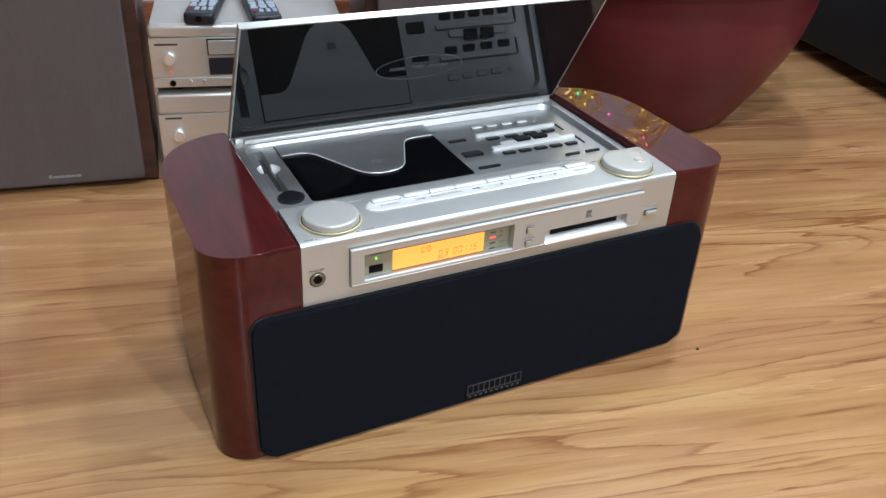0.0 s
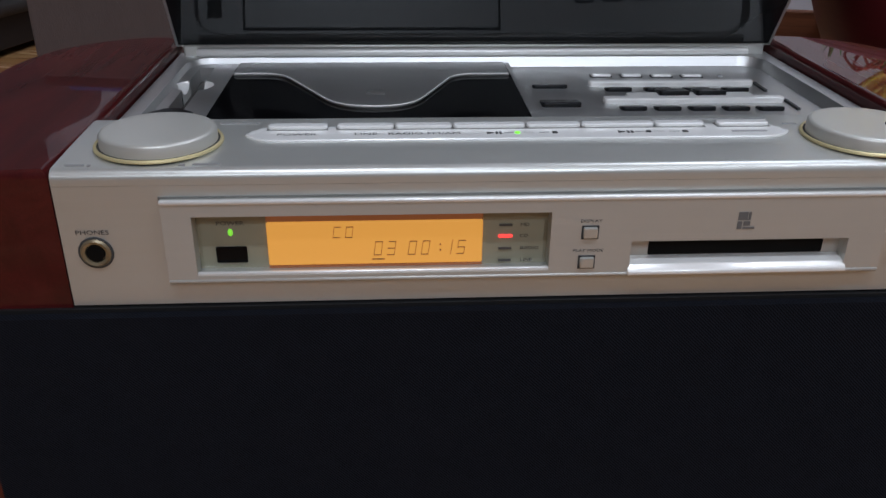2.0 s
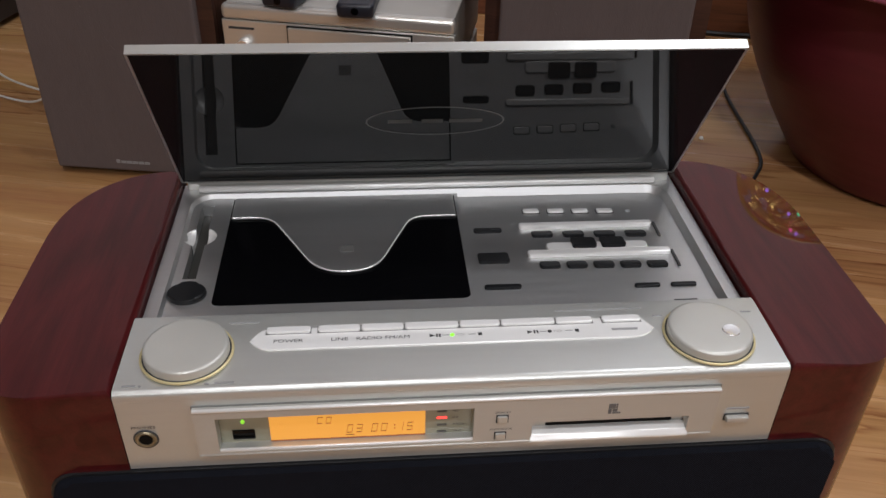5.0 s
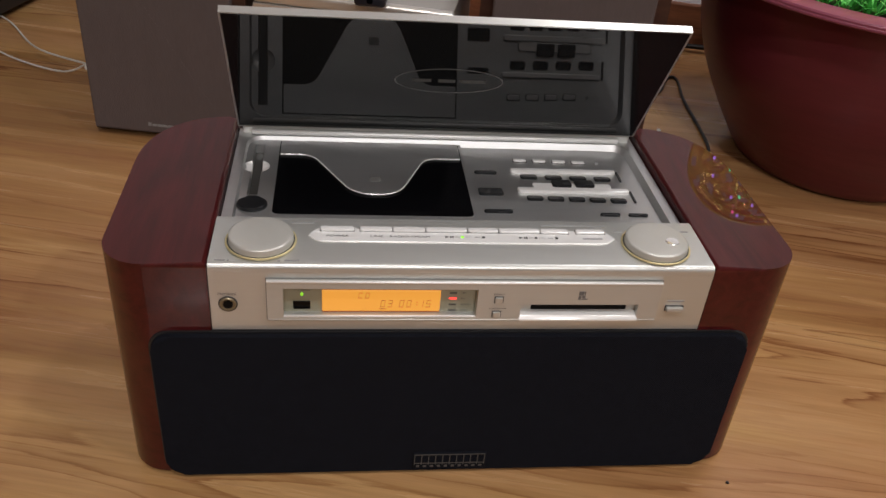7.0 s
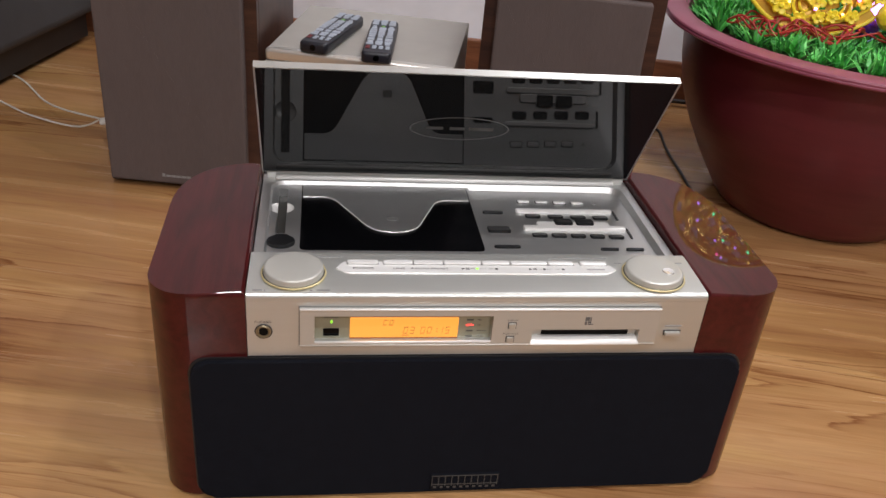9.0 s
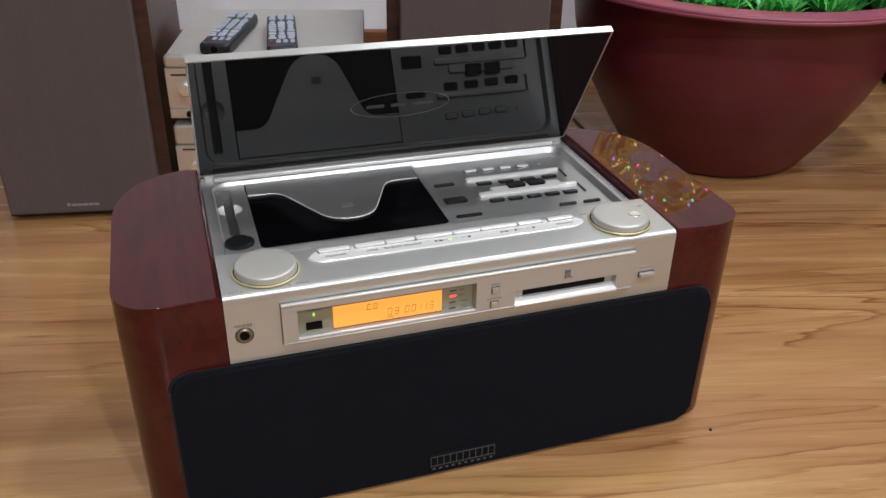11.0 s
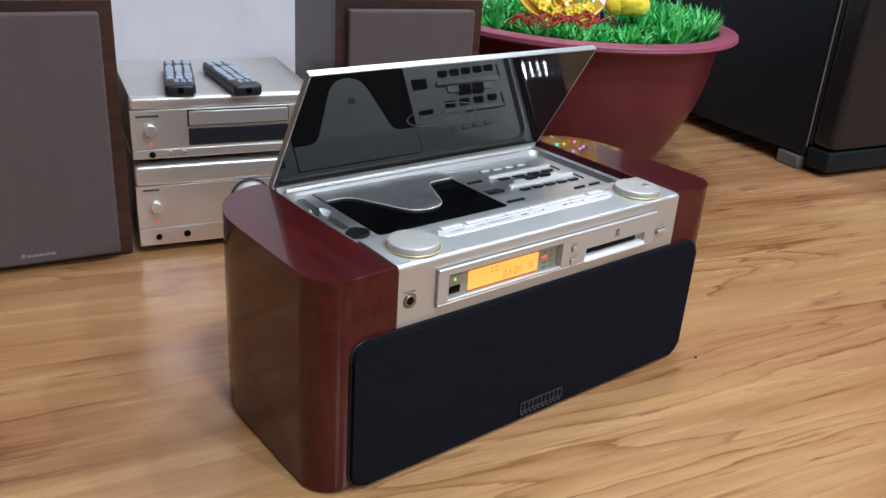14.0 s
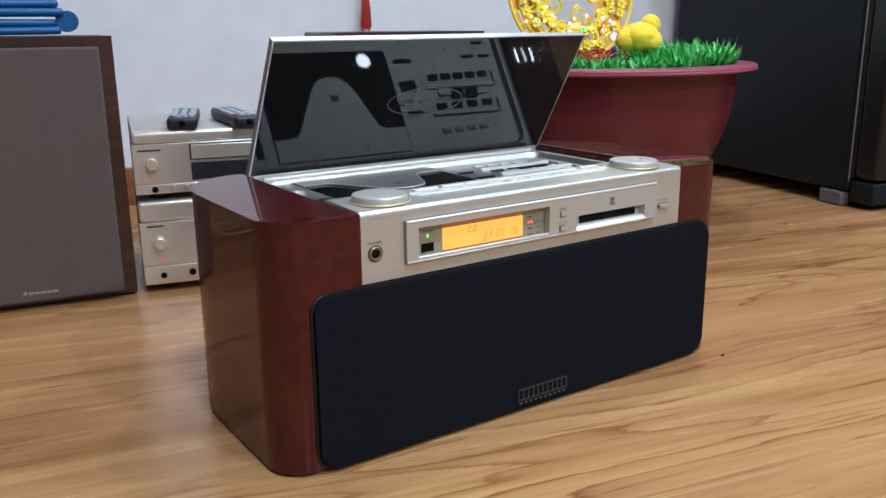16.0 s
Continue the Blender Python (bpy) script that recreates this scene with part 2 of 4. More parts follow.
M_BUTTON = mk("dark_button", (0.008, 0.0085, 0.0095), 0.36, ior=1.3, vary=0.1)
M_WELL = mk("grey_recess", (0.22, 0.22, 0.21), 0.45, 0.5, vary=0.1)
M_LEVER = mk("dark_grey_lever", (0.055, 0.053, 0.048), 0.4, 0.2, vary=0.1)
M_BLACK = mk("black_gloss", (0.002, 0.002, 0.0025), 0.012, vary=0.1, ior=1.24)
M_SLOT = mk("slot_black", (0.004, 0.004, 0.004), 0.6, ior=1.2, vary=0.1)
M_MIRROR = mk("smoked_acrylic", (0.012, 0.013, 0.014), 0.02, vary=0.05, ior=1.39)
M_GRILLE = mk("navy_grille_cloth", (0.0092, 0.0101, 0.0140), 0.9, vary=0.16, scale=900, bump=0.5, bump_scale=1500, ior=1.1)
nt_, b_ = M_GRILLE.node_tree, M_GRILLE.node_tree.nodes["Principled BSDF"]
twill_ = nt_.nodes.new("ShaderNodeTexWave")
twill_.bands_direction, twill_.inputs["Scale"].default_value, twill_.inputs["Distortion"].default_value = "DIAGONAL", 430, 0.6
nt_.links.new(nt_.nodes["Texture Coordinate"].outputs["Object"], twill_.inputs["Vector"])
thread_ = nt_.nodes.new("ShaderNodeMapRange")
thread_.inputs["To Min"].default_value, thread_.inputs["To Max"].default_value = 0.35, 1.9
nt_.links.new(twill_.outputs["Fac"], thread_.inputs[0])
cloth_ = nt_.nodes.new("ShaderNodeHueSaturation")
nt_.links.new(b_.inputs["Base Color"].links[0].from_socket, cloth_.inputs["Color"])
nt_.links.new(thread_.outputs[0], cloth_.inputs["Value"])
nt_.links.new(cloth_.outputs[0], b_.inputs["Base Color"])
M_TRIM = mk("black_trim", (0.012, 0.012, 0.013), 0.45, vary=0.1)
M_STRIP = mk("white_key", (0.90, 0.90, 0.88), 0.27, 0.25, vary=0.03)
M_INK = mk("grey_print", (0.055, 0.055, 0.055), 0.7, ior=1.25, vary=0.05)
M_PALE_INK = mk("pale_print", (0.30, 0.30, 0.30), 0.6, vary=0.05)
M_PLATE = mk("grey_nameplate", (0.25, 0.25, 0.25), 0.5, vary=0.05)
M_OVAL = mk("oval_print", (0.13, 0.13, 0.13), 0.5, vary=0.05)
M_REDDOT = mk("small_red_led", (0.5, 0.05, 0.03), 0.4, vary=0, emit=(1.0, 0.06, 0.04), strength=0.9)
M_FAINT = mk("faint_print", (0.07, 0.067, 0.063), 0.5, vary=0.05)
M_GLASS = mk("display_glass", (0.30, 0.29, 0.21), 0.12, vary=0.12)
M_LCD = mk("amber_lcd", (0.30, 0.15, 0.04), 0.4, vary=0.0, emit=(1.0, 0.43, 0.06), strength=1.15)
M_LCDINK = mk("lcd_segment", (0.10, 0.05, 0.02), 0.5, vary=0.0, emit=(0.60, 0.26, 0.05), strength=0.38)
# weak emission that stands in for amber light spilled by the display
M_SPILL = mk("amber_spill_glow", (0.20, 0.09, 0.04), 0.25, vary=0.05, emit=(1.0, 0.28, 0.08), strength=0.22)
M_RED = mk("red_led", (0.8, 0.05, 0.03), 0.4, vary=0, emit=(1.0, 0.05, 0.04), strength=3.0)
M_GREEN = mk("green_led", (0.2, 0.8, 0.05), 0.4, vary=0, emit=(0.35, 1.0, 0.05), strength=1.1)
M_SPKCLOTH = mk("taupe_speaker_cloth", (0.1038, 0.07832, 0.07392), 0.85, vary=0.08, scale=300, bump=0.4, bump_scale=1200, stretch=(1, 1, 0.25))
M_AMP = mk("champagne_metal", (0.77, 0.75, 0.70), 0.30, 0.76, vary=0.05, scale=50, stretch=(0.3, 5, 5))
M_AMPTOP = mk("grey_painted_steel", (0.45, 0.43, 0.395), 0.5, 0.3, vary=0.06)
M_POT = mk("red_glazed_plastic", (0.122, 0.0188, 0.0270), 0.36, ior=1.38, vary=0.16, scale=14, bump=0.5, bump_scale=9, stretch=(1, 1, 7))
M_RIM = mk("dusty_red_rim", (0.297, 0.072, 0.117), 0.40, vary=0.12, scale=20)
M_SOIL = mk("soil", (0.05, 0.032, 0.02), 0.95, vary=0.4, scale=80, bump=0.8, bump_scale=90)
M_GRASS, nt_, b_ = node_mat("plastic_grass")
geo_ = nt_.nodes.new("ShaderNodeNewGeometry")
ramp_ = nt_.nodes.new("ShaderNodeValToRGB")
ramp_.color_ramp.elements[0].color, ramp_.color_ramp.elements[1].color = (0.030, 0.24, 0.045, 1), (0.22, 0.82, 0.20, 1)
ramp_.color_ramp.elements.new(0.5).color = (0.08, 0.48, 0.095, 1)
nt_.links.new(geo_.outputs["Random Per Island"], ramp_.inputs[0])
nt_.links.new(ramp_.outputs[0], b_.inputs["Base Color"])
b_.inputs["Roughness"].default_value = 0.42
M_FRIDGE = mk("black_fridge_side", (0.0066, 0.009856, 0.01364), 0.50, ior=1.33, vary=0.15, scale=20, bump=0.08, bump_scale=300)
M_FRDOOR = mk("grey_fridge_door", (0.0130, 0.0136, 0.0170), 0.32, 0.2, vary=0.1, scale=40, stretch=(6, 6, 0.3))
M_FOOT = mk("grey_foot", (0.14, 0.145, 0.15), 0.5, vary=0.1)
M_ORN = mk("gold_ornament", (0.95, 0.76, 0.05), 0.35, 0.0, vary=0.1)
M_FOIL = mk("gold_foil", (0.85, 0.52, 0.09), 0.25, 0.3, vary=0.15, scale=40, bump=0.6, bump_scale=70)
M_LEDW = mk("warm_fairy_lamp", (0.8, 0.6, 0.2), 0.4, vary=0, emit=(1.0, 0.65, 0.18), strength=5.0)
M_LEDV = mk("violet_fairy_lamp", (0.3, 0.1, 0.8), 0.4, vary=0, emit=(0.42, 0.20, 1.0), strength=10.0)
M_LEDG = mk("green_fairy_lamp", (0.1, 0.8, 0.4), 0.4, vary=0, emit=(0.05, 1.0, 0.45), strength=9.0)
M_LEDB = mk("pink_fairy_lamp", (0.8, 0.1, 0.4), 0.4, vary=0, emit=(1.0, 0.12, 0.45), strength=9.0)
M_YELLOW = mk("yellow_plush", (0.95, 0.72, 0.02), 0.8, vary=0.12, scale=90, bump=0.5, sheen=0.4)
M_REDBEAD = mk("red_cord", (0.38, 0.022, 0.016), 0.5, vary=0.2)
M_VIOLET = mk("violet_foil", (0.25, 0.08, 0.8), 0.15, 0.7, vary=0.2)
M_WHITEBIT = mk("white_trinket", (0.8, 0.8, 0.8), 0.3, vary=0.1)
M_BLUE = mk("blue_vinyl", (0.010, 0.105, 0.31), 0.4, vary=0.2, scale=25, bump=0.3, bump_scale=50)
M_REMOTE = mk("dark_remote", (0.012, 0.013, 0.020), 0.4, vary=0.15)
M_REMBTN = mk("pale_remote_key", (0.43, 0.48, 0.56), 0.5, vary=0.25)
M_REDKEY = mk("red_remote_key", (0.20, 0.04, 0.045), 0.5, vary=0.1)
M_GREENKEY = mk("green_remote_key", (0.20, 0.42, 0.12), 0.5, vary=0.1)
M_CORD = mk("black_cord", (0.012, 0.012, 0.012), 0.5, vary=0.1)
M_WCORD = mk("white_cord", (0.7, 0.7, 0.66), 0.5, vary=0.1)
M_SOFA = mk("grey_upholstery", (0.0527, 0.05185, 0.0544), 0.8, vary=0.08, bump=0.3, bump_scale=300)


# ---- mesh helpers ----
def mesh_ob(name, bm, material, smooth=True):
    me = bpy.data.meshes.new(name)
    bmesh.ops.recalc_face_normals(bm, faces=bm.faces)
    flat = [f.material_index == 1 or len(f.verts) > 4 for f in bm.faces]  # plane faces keep their own normal
    for f in bm.faces:
        f.material_index = 0
    bm.to_mesh(me)
    bm.free()
    me.materials.append(material)
    if smooth:
        me.polygons.foreach_set("use_smooth", [True] * len(me.polygons))
        me.set_sharp_from_angle(angle=radians(35))
        me.polygons.foreach_set("use_smooth", [not f for f in flat])
    return new(name, me)


LETTERING = ("lettering", "outline", "digits", "nameplate", "mark")


def part(name, bm, material, parent, label=""):
    """One mesh under a thing or under a part, in the thing's own coordinates."""
    ob = mesh_ob(name, bm, material)
    ob.parent = parent
    if name.endswith(LETTERING):
        tagged(ob, kind="stuff")
    if label:
        tagged(ob, label)
    return ob


def thing(name, label, category, m=None, group=""):
    ob = new(name)
    ob.empty_display_size = 0.05
    if m is not None:
        ob.matrix_world = m
    return tagged(ob, label, category, group)


def box(x0, x1, y0, y1, z0, z1, bevel=0.0, segments=2, bm=None):
    bm2 = bmesh.new()
    bmesh.ops.create_cube(bm2, size=1)
    for v in bm2.verts:
        v.co = (x0 + (v.co.x + 0.5) * (x1 - x0), y0 + (v.co.y + 0.5) * (y1 - y0), z0 + (v.co.z + 0.5) * (z1 - z0))
    if bevel:
        bmesh.ops.bevel(bm2, geom=bm2.edges[:], offset=bevel, segments=segments, profile=0.5, affect="EDGES")
        for f in sorted(bm2.faces, key=lambda g: -g.calc_area())[:6]:
            f.material_index = 1
    return join(bm, bm2)


def join(bm, bm2):
    if bm is None:
        return bm2
    me = bpy.data.meshes.new("tmp")
    bm2.to_mesh(me)
    bm2.free()
    bm.from_mesh(me)
    bpy.data.meshes.remove(me)
    return bm


def move(bm, m):
    bmesh.ops.transform(bm, matrix=m, verts=bm.verts)
    return bm


def prism(outline, z0, z1, bevel=0.0, segments=2, bm=None):
    """An outline in x, y pulled up from z0 to z1, with rounded rims."""
    b = bmesh.new()
    low = [b.verts.new((x, y, z0)) for x, y in outline]
    high = [b.verts.new((x, y, z1)) for x, y in outline]
    n = len(outline)
    b.faces.new(low[::-1])
    b.faces.new(high)
    for i in range(n):
        b.faces.new((low[i], low[(i + 1) % n], high[(i + 1) % n], high[i]))
    if bevel:
        rims = [e for e in b.edges if abs(e.verts[0].co.z - e.verts[1].co.z) < 1e-6]
        bmesh.ops.bevel(b, geom=rims, offset=bevel, segments=segments, profile=0.5, affect="EDGES")
        b.normal_update()
        for f in b.faces:  # broad plane sides
            if abs(f.normal.z) < 0.01 and max((v.co.xy - f.verts[0].co.xy).length for v in f.verts) > 0.03:
                f.material_index = 1
    return join(bm, b)


def front(bm):
    """Turns an x, y outline pulled along z into an x, z outline pulled along -y."""
    return move(bm, Matrix(((1, 0, 0, 0), (0, 0, -1, 0), (0, 1, 0, 0), (0, 0, 0, 1))))


def arc(cx, cy, r, a0, a1, n):
    return [(cx + r * math.cos(radians(a0 + (a1 - a0) * i / n)), cy + r * math.sin(radians(a0 + (a1 - a0) * i / n))) for i in range(n + 1)]


def round_rect(x0, x1, y0, y1, r, n=5):
    return (arc(x1 - r, y0 + r, r, -90, 0, n) + arc(x1 - r, y1 - r, r, 0, 90, n) + arc(x0 + r, y1 - r, r, 90, 180, n) + arc(x0 + r, y0 + r, r, 180, 270, n))


def lathe(profile, n=48, bm=None, centre=(0, 0, 0)):
    """Radius and height pairs turned round z; ends on the axis are closed."""
    b = bmesh.new()
    rings = []
    for r, z in profile:
        if r < 1e-6:
            rings.append([b.verts.new((0, 0, z))])
        else:
            rings.append([b.verts.new((r * math.cos(2 * math.pi * i / n), r * math.sin(2 * math.pi * i / n), z)) for i in range(n)])
    for p, q in zip(rings, rings[1:]):
        for i in range(n):
            j = (i + 1) % n
            if len(p) == 1:
                b.faces.new((p[0], q[i], q[j]))
            elif len(q) == 1:
                b.faces.new((p[i], p[j], q[0]))
            else:
                b.faces.new((p[i], p[j], q[j], q[i]))
    move(b, Matrix.Translation(centre))
    return join(bm, b)


def torus(R, r, n=40, k=8, bm=None, m=None):
    b = bmesh.new()
    rings = []
    for i in range(n):
        a = 2 * math.pi * i / n
        rings.append([b.verts.new(((R + r * math.cos(2 * math.pi * j / k)) * math.cos(a), (R + r * math.cos(2 * math.pi * j / k)) * math.sin(a), r * math.sin(2 * math.pi * j / k))) for j in range(k)])
    for i in range(n):
        for j in range(k):
            b.faces.new((rings[i][j], rings[(i + 1) % n][j], rings[(i + 1) % n][(j + 1) % k], rings[i][(j + 1) % k]))
    if m is not None:
        move(b, m)
    return join(bm, b)


def tube(points, r, k=8, steps=8, bm=None, taper=1.0):
    """A round cord through some points, smoothed."""
    P = [Vector(p) for p in points]
    pts = []
    for i in range(len(P) - 1):
        p0, p1, p2, p3 = P[max(i - 1, 0)], P[i], P[i + 1], P[min(i + 2, len(P) - 1)]
        for s in range(steps):
            t = s / steps
            pts.append(0.5 * ((2 * p1) + (p2 - p0) * t + (2 * p0 - 5 * p1 + 4 * p2 - p3) * t * t + (3 * p1 - p0 - 3 * p2 + p3) * t ** 3))
    pts.append(P[-1])
    b = bmesh.new()
    rings = []
    for i, p in enumerate(pts):
        d = (pts[min(i + 1, len(pts) - 1)] - pts[max(i - 1, 0)]).normalized()
        u = d.cross(Vector((0.13, 0.31, 0.94))).normalized()
        w = d.cross(u)
        rr = r * (1 + (taper - 1) * i / max(1, len(pts) - 1))
        rings.append([b.verts.new(p + rr * (u * math.cos(2 * math.pi * j / k) + w * math.sin(2 * math.pi * j / k))) for j in range(k)])
    for p, q in zip(rings, rings[1:]):
        for j in range(k):
            b.faces.new((p[j], p[(j + 1) % k], q[(j + 1) % k], q[j]))
    b.faces.new(rings[0][::-1])
    b.faces.new(rings[-1])
    return join(bm, b)


def holed(x0, x1, y0, y1, holes, z0, z1):
    """A flat plate with rectangular holes that go right through."""
    xs = sorted({x0, x1, *[h[0] for h in holes], *[h[1] for h in holes]})
    ys = sorted({y0, y1, *[h[2] for h in holes], *[h[3] for h in holes]})
    b = bmesh.new()
    vs = {}

    def v(x, y, z):
        return vs.setdefault((x, y, z), b.verts.new((x, y, z)) if (x, y, z) not in vs else None)

    def solid(i, j):
        if not (0 <= i < len(xs) - 1 and 0 <= j < len(ys) - 1):
            return False
        cx, cy = (xs[i] + xs[i + 1]) / 2, (ys[j] + ys[j + 1]) / 2
        return not any(h[0] < cx < h[1] and h[2] < cy < h[3] for h in holes)

    for i in range(len(xs) - 1):
        for j in range(len(ys) - 1):
            if not solid(i, j):
                continue
            a, c, d, e = xs[i], xs[i + 1], ys[j], ys[j + 1]
            b.faces.new((v(a, d, z1), v(c, d, z1), v(c, e, z1), v(a, e, z1)))
            b.faces.new((v(a, d, z0), v(a, e, z0), v(c, e, z0), v(c, d, z0)))
            if not solid(i - 1, j):
                b.faces.new((v(a, d, z0), v(a, d, z1), v(a, e, z1), v(a, e, z0)))
            if not solid(i + 1, j):
                b.faces.new((v(c, d, z0), v(c, e, z0), v(c, e, z1), v(c, d, z1)))
            if not solid(i, j - 1):
                b.faces.new((v(a, d, z0), v(c, d, z0), v(c, d, z1), v(a, d, z1)))
            if not solid(i, j + 1):
                b.faces.new((v(a, e, z0), v(a, e, z1), v(c, e, z1), v(c, e, z0)))
    return b


def words(text, x, z, height, parent, material, m, name="lettering"):
    """A printed word, centred on x, standing at height z of a panel; m lays it on its surface."""
    cu = bpy.data.curves.new("words", "FONT")
    cu.body, cu.size, cu.align_x = text, height * 1.4, "CENTER"
    cu.resolution_u = 2
    ob = bpy.data.objects.new("words", cu)
    me = ob.to_mesh()
    bm = bmesh.new()
    bm.from_mesh(me)
    ob.to_mesh_clear()
    bpy.data.objects.remove(ob)
    bpy.data.curves.remove(cu)
    bmesh.ops.scale(bm, vec=(1.25, 1, 1), verts=bm.verts)
    move(bm, m @ Matrix.Translation((x, z, 0)))
    return part(name, bm, material, parent)


FRONT = pose(0, 0, 0, 90, 0, 0)  # x, z drawing to the front face
def rod(x0, x1, y, z, r, n=16):
    """A round bar along x."""
    return move(lathe([(0, 0), (r * 0.8, 0), (r, r * 0.3), (r, x1 - x0 - r * 0.3), (r * 0.8, x1 - x0), (0, x1 - x0)], n), Matrix.Translation((x0, y, z)) @ pose(0, 0, 0, 0, 90, 0))


# ---- the room: its walls stand askew to the stereo ----
YAW = -13.5
ROOM = pose(0.53, 1.05, 0, 0, 0, YAW)
XL, XR, YB, YF = -2.3, 2.4, 0.0, -6.0


def setting(name, bm, material, label, category):
    ob = mesh_ob(name, bm, material, smooth=False)
    ob.matrix_world = ROOM
    return tagged(ob, label, category, kind="structure")


setting("floor", box(XL, XR, YF, YB, -0.05, 0.0), M_FLOOR, "warm oak-look laminate floor with long dark grain", "floor")
setting("wall_back", box(XL - 0.1, XR + 0.1, YB, YB + 0.1, -0.05, CEIL), M_WALL, "pale bluish-white painted wall with faint blotches", "wall")
setting("wall_front", box(XL - 0.1, XR + 0.1, YF - 0.1, YF, -0.05, CEIL), M_FAR, "plain brown painted wall", "wall")
setting("wall_left", box(XL - 0.1, XL, YF, YB, -0.05, CEIL), M_FAR, "plain brown painted wall", "wall")
setting("wall_right", box(XR, XR + 0.1, YF, YB, -0.05, CEIL), M_FAR, "plain brown painted wall", "wall")
setting("ceiling", box(XL - 0.1, XR + 0.1, YF - 0.1, YB + 0.1, CEIL, CEIL + 0.1), M_CEIL, "plain off-white ceiling", "ceiling")
setting("baseboard", box(XL, XR, YB - 0.014, YB - 0.001, 0.0, 0.075, 0.003), M_SKIRT, "reddish-brown wooden skirting board along the wall", "baseboard")

# ---- the stereo: front along y = 0, centred on x = 0 ----
W, TOP, DECK, RIM, PAN = 0.180, 0.2045, 0.1938, 0.1968, 0.1912
stereo = thing("portable_stereo", "cherry-lacquered tabletop stereo, silver deck, lid raised, standing on the floor", "stereo")


def cheek(side):
    """A side cheek: rounded front corner, straight flank, long rounded back; it stands proud of the deck."""
    o = 0.2540 if side < 0 else 0.2500
    out = [(W + 0.0006, 0.0)] + arc(o - 0.031, 0.031, 0.031, -90, 0, 10) + [(o, 0.138)]
    for i in range(1, 17):
        a = radians(90 * i / 17)
        out.append((W + (o - W) * math.cos(a) ** (2 / 2.3), 0.140 + 0.089 * math.sin(a) ** (2 / 2.3)))
    out += [(W + 0.0006, 0.229)]
    out = [(side * x, y) for x, y in out]
    b = prism(out if side > 0 else out[::-1], 0.003, TOP, 0.0032, 4)
    for f in b.faces:
        if abs(f.normal.z) > 0.9 and f.calc_area() > 0.0008:
            f.material_index = 1
    return b


part("cheek", cheek(-1), M_LACQUER, stereo, "glossy reddish-brown lacquered side cheek")
part("cheek", cheek(1), M_LACQUER, stereo, "glossy reddish-brown lacquered side cheek")
part("cabinet_core", box(-W, W, 0.002, 0.232, 0.003, 0.1475), M_LACQUER, stereo)
part("back_panel", box(-W, W, 0.222, 0.234, 0.1505, 0.194, 0.002), M_TRIM, stereo)

# speaker cloth over the lower front
grille = part("speaker_grille", front(prism(round_rect(-0.2235, 0.2225, 0.004, 0.1455, 0.013, 6), -0.002, 0.006, 0.003, 3)), M_GRILLE, stereo, "dark navy cloth speaker grille")
part("grille_frame", front(prism(round_rect(-0.2255, 0.2245, 0.0025, 0.1472, 0.0145, 6), -0.002, 0.0015, 0.0008, 1)), M_TRIM, stereo)
badge = part("badge", box(-0.0300, 0.0300, -0.0072, -0.0055, 0.0062, 0.0250, 0.0006, 1), M_GRILLE, grille, "small dark badge with pale key outlines")
keys = None
for i in range(11):
    x = -0.0287 + i * 0.00572
    keys = box(x - 0.0003, x + 0.0003, -0.0077, -0.0071, 0.0118, 0.0232, bm=keys)
for z in (0.0232, 0.0135):
    keys = box(-0.0290, 0.0288, -0.0077, -0.0071, z - 0.0003, z + 0.0003, bm=keys)
for i in range(10):
    x = -0.0272 + i * 0.00572
    keys = box(x, x + 0.0026, -0.0077, -0.0071, 0.0092, 0.0112, bm=keys)
part("badge_outline", keys, M_FAINT, badge)

# silver front and console top
prof = [(0.0050, 0.1482), (0.0050, 0.1984), (0.0, 0.1984), (0.0, 0.2004)] + [(0.0042 - 0.0042 * math.cos(radians(a)), 0.2004 + 0.0042 * math.sin(radians(a))) for a in (11, 22, 33, 45, 56, 67, 78, 90)] + \
       [(0.030, 0.2054), (0.056, 0.2058), (0.0600, 0.2052), (0.0615, 0.2030), (0.0615, 0.186), (0.02, 0.186), (0.02, 0.1482)]


def console():
    b = bmesh.new()
    a = [b.verts.new((-W, y, z)) for y, z in prof]
    c = [b.verts.new((W, y, z)) for y, z in prof]
    b.faces.new(a)
    b.faces.new(c[::-1])
    for i in range(len(prof)):
        j = (i + 1) % len(prof)
        b.faces.new((a[i], c[i], c[j], a[j]))
    return b


part("console", console(), M_SILVER, stereo, "brushed silver console along the front")
# front plate with the openings of the display window and the disc slot
WIN, SLOT = (-0.1298, 0.0072, 0.1618, 0.1868), (0.0396, 0.1275, 0.1610, 0.1738)
part("front_plate", front(holed(-W, W, 0.1482, 0.1983, [WIN, SLOT], -0.0049, 0.0)), M_SILVER, stereo, "satin silver front plate")
CDX0, CDX1, CDY0, CDY1 = -0.143, 0.0145, 0.083, 0.2045
SLX, SLY, BOWL = -0.1600, 0.158, 0.0112  # slide slot and its finger bowl
deck = part("deck", holed(-W, W, 0.0617, 0.221, [(CDX0, CDX1, CDY0, CDY1), (SLX - 0.0042, SLX + 0.0042, 0.111, 0.197), (SLX - BOWL, SLX + BOWL, SLY - BOWL, SLY + BOWL), (0.0170, W, 0.0617, 0.221)], 0.1835, DECK), M_DECK, stereo, "brushed silver control deck")
part("key_panel", box(0.0172, W, 0.0617, 0.221, 0.1835, PAN), M_DECK, deck, "brushed silver key panel")
part("deck_underlay", box(-W, W, 0.03, 0.221, 0.1502, 0.1830), M_SLOT, stereo)
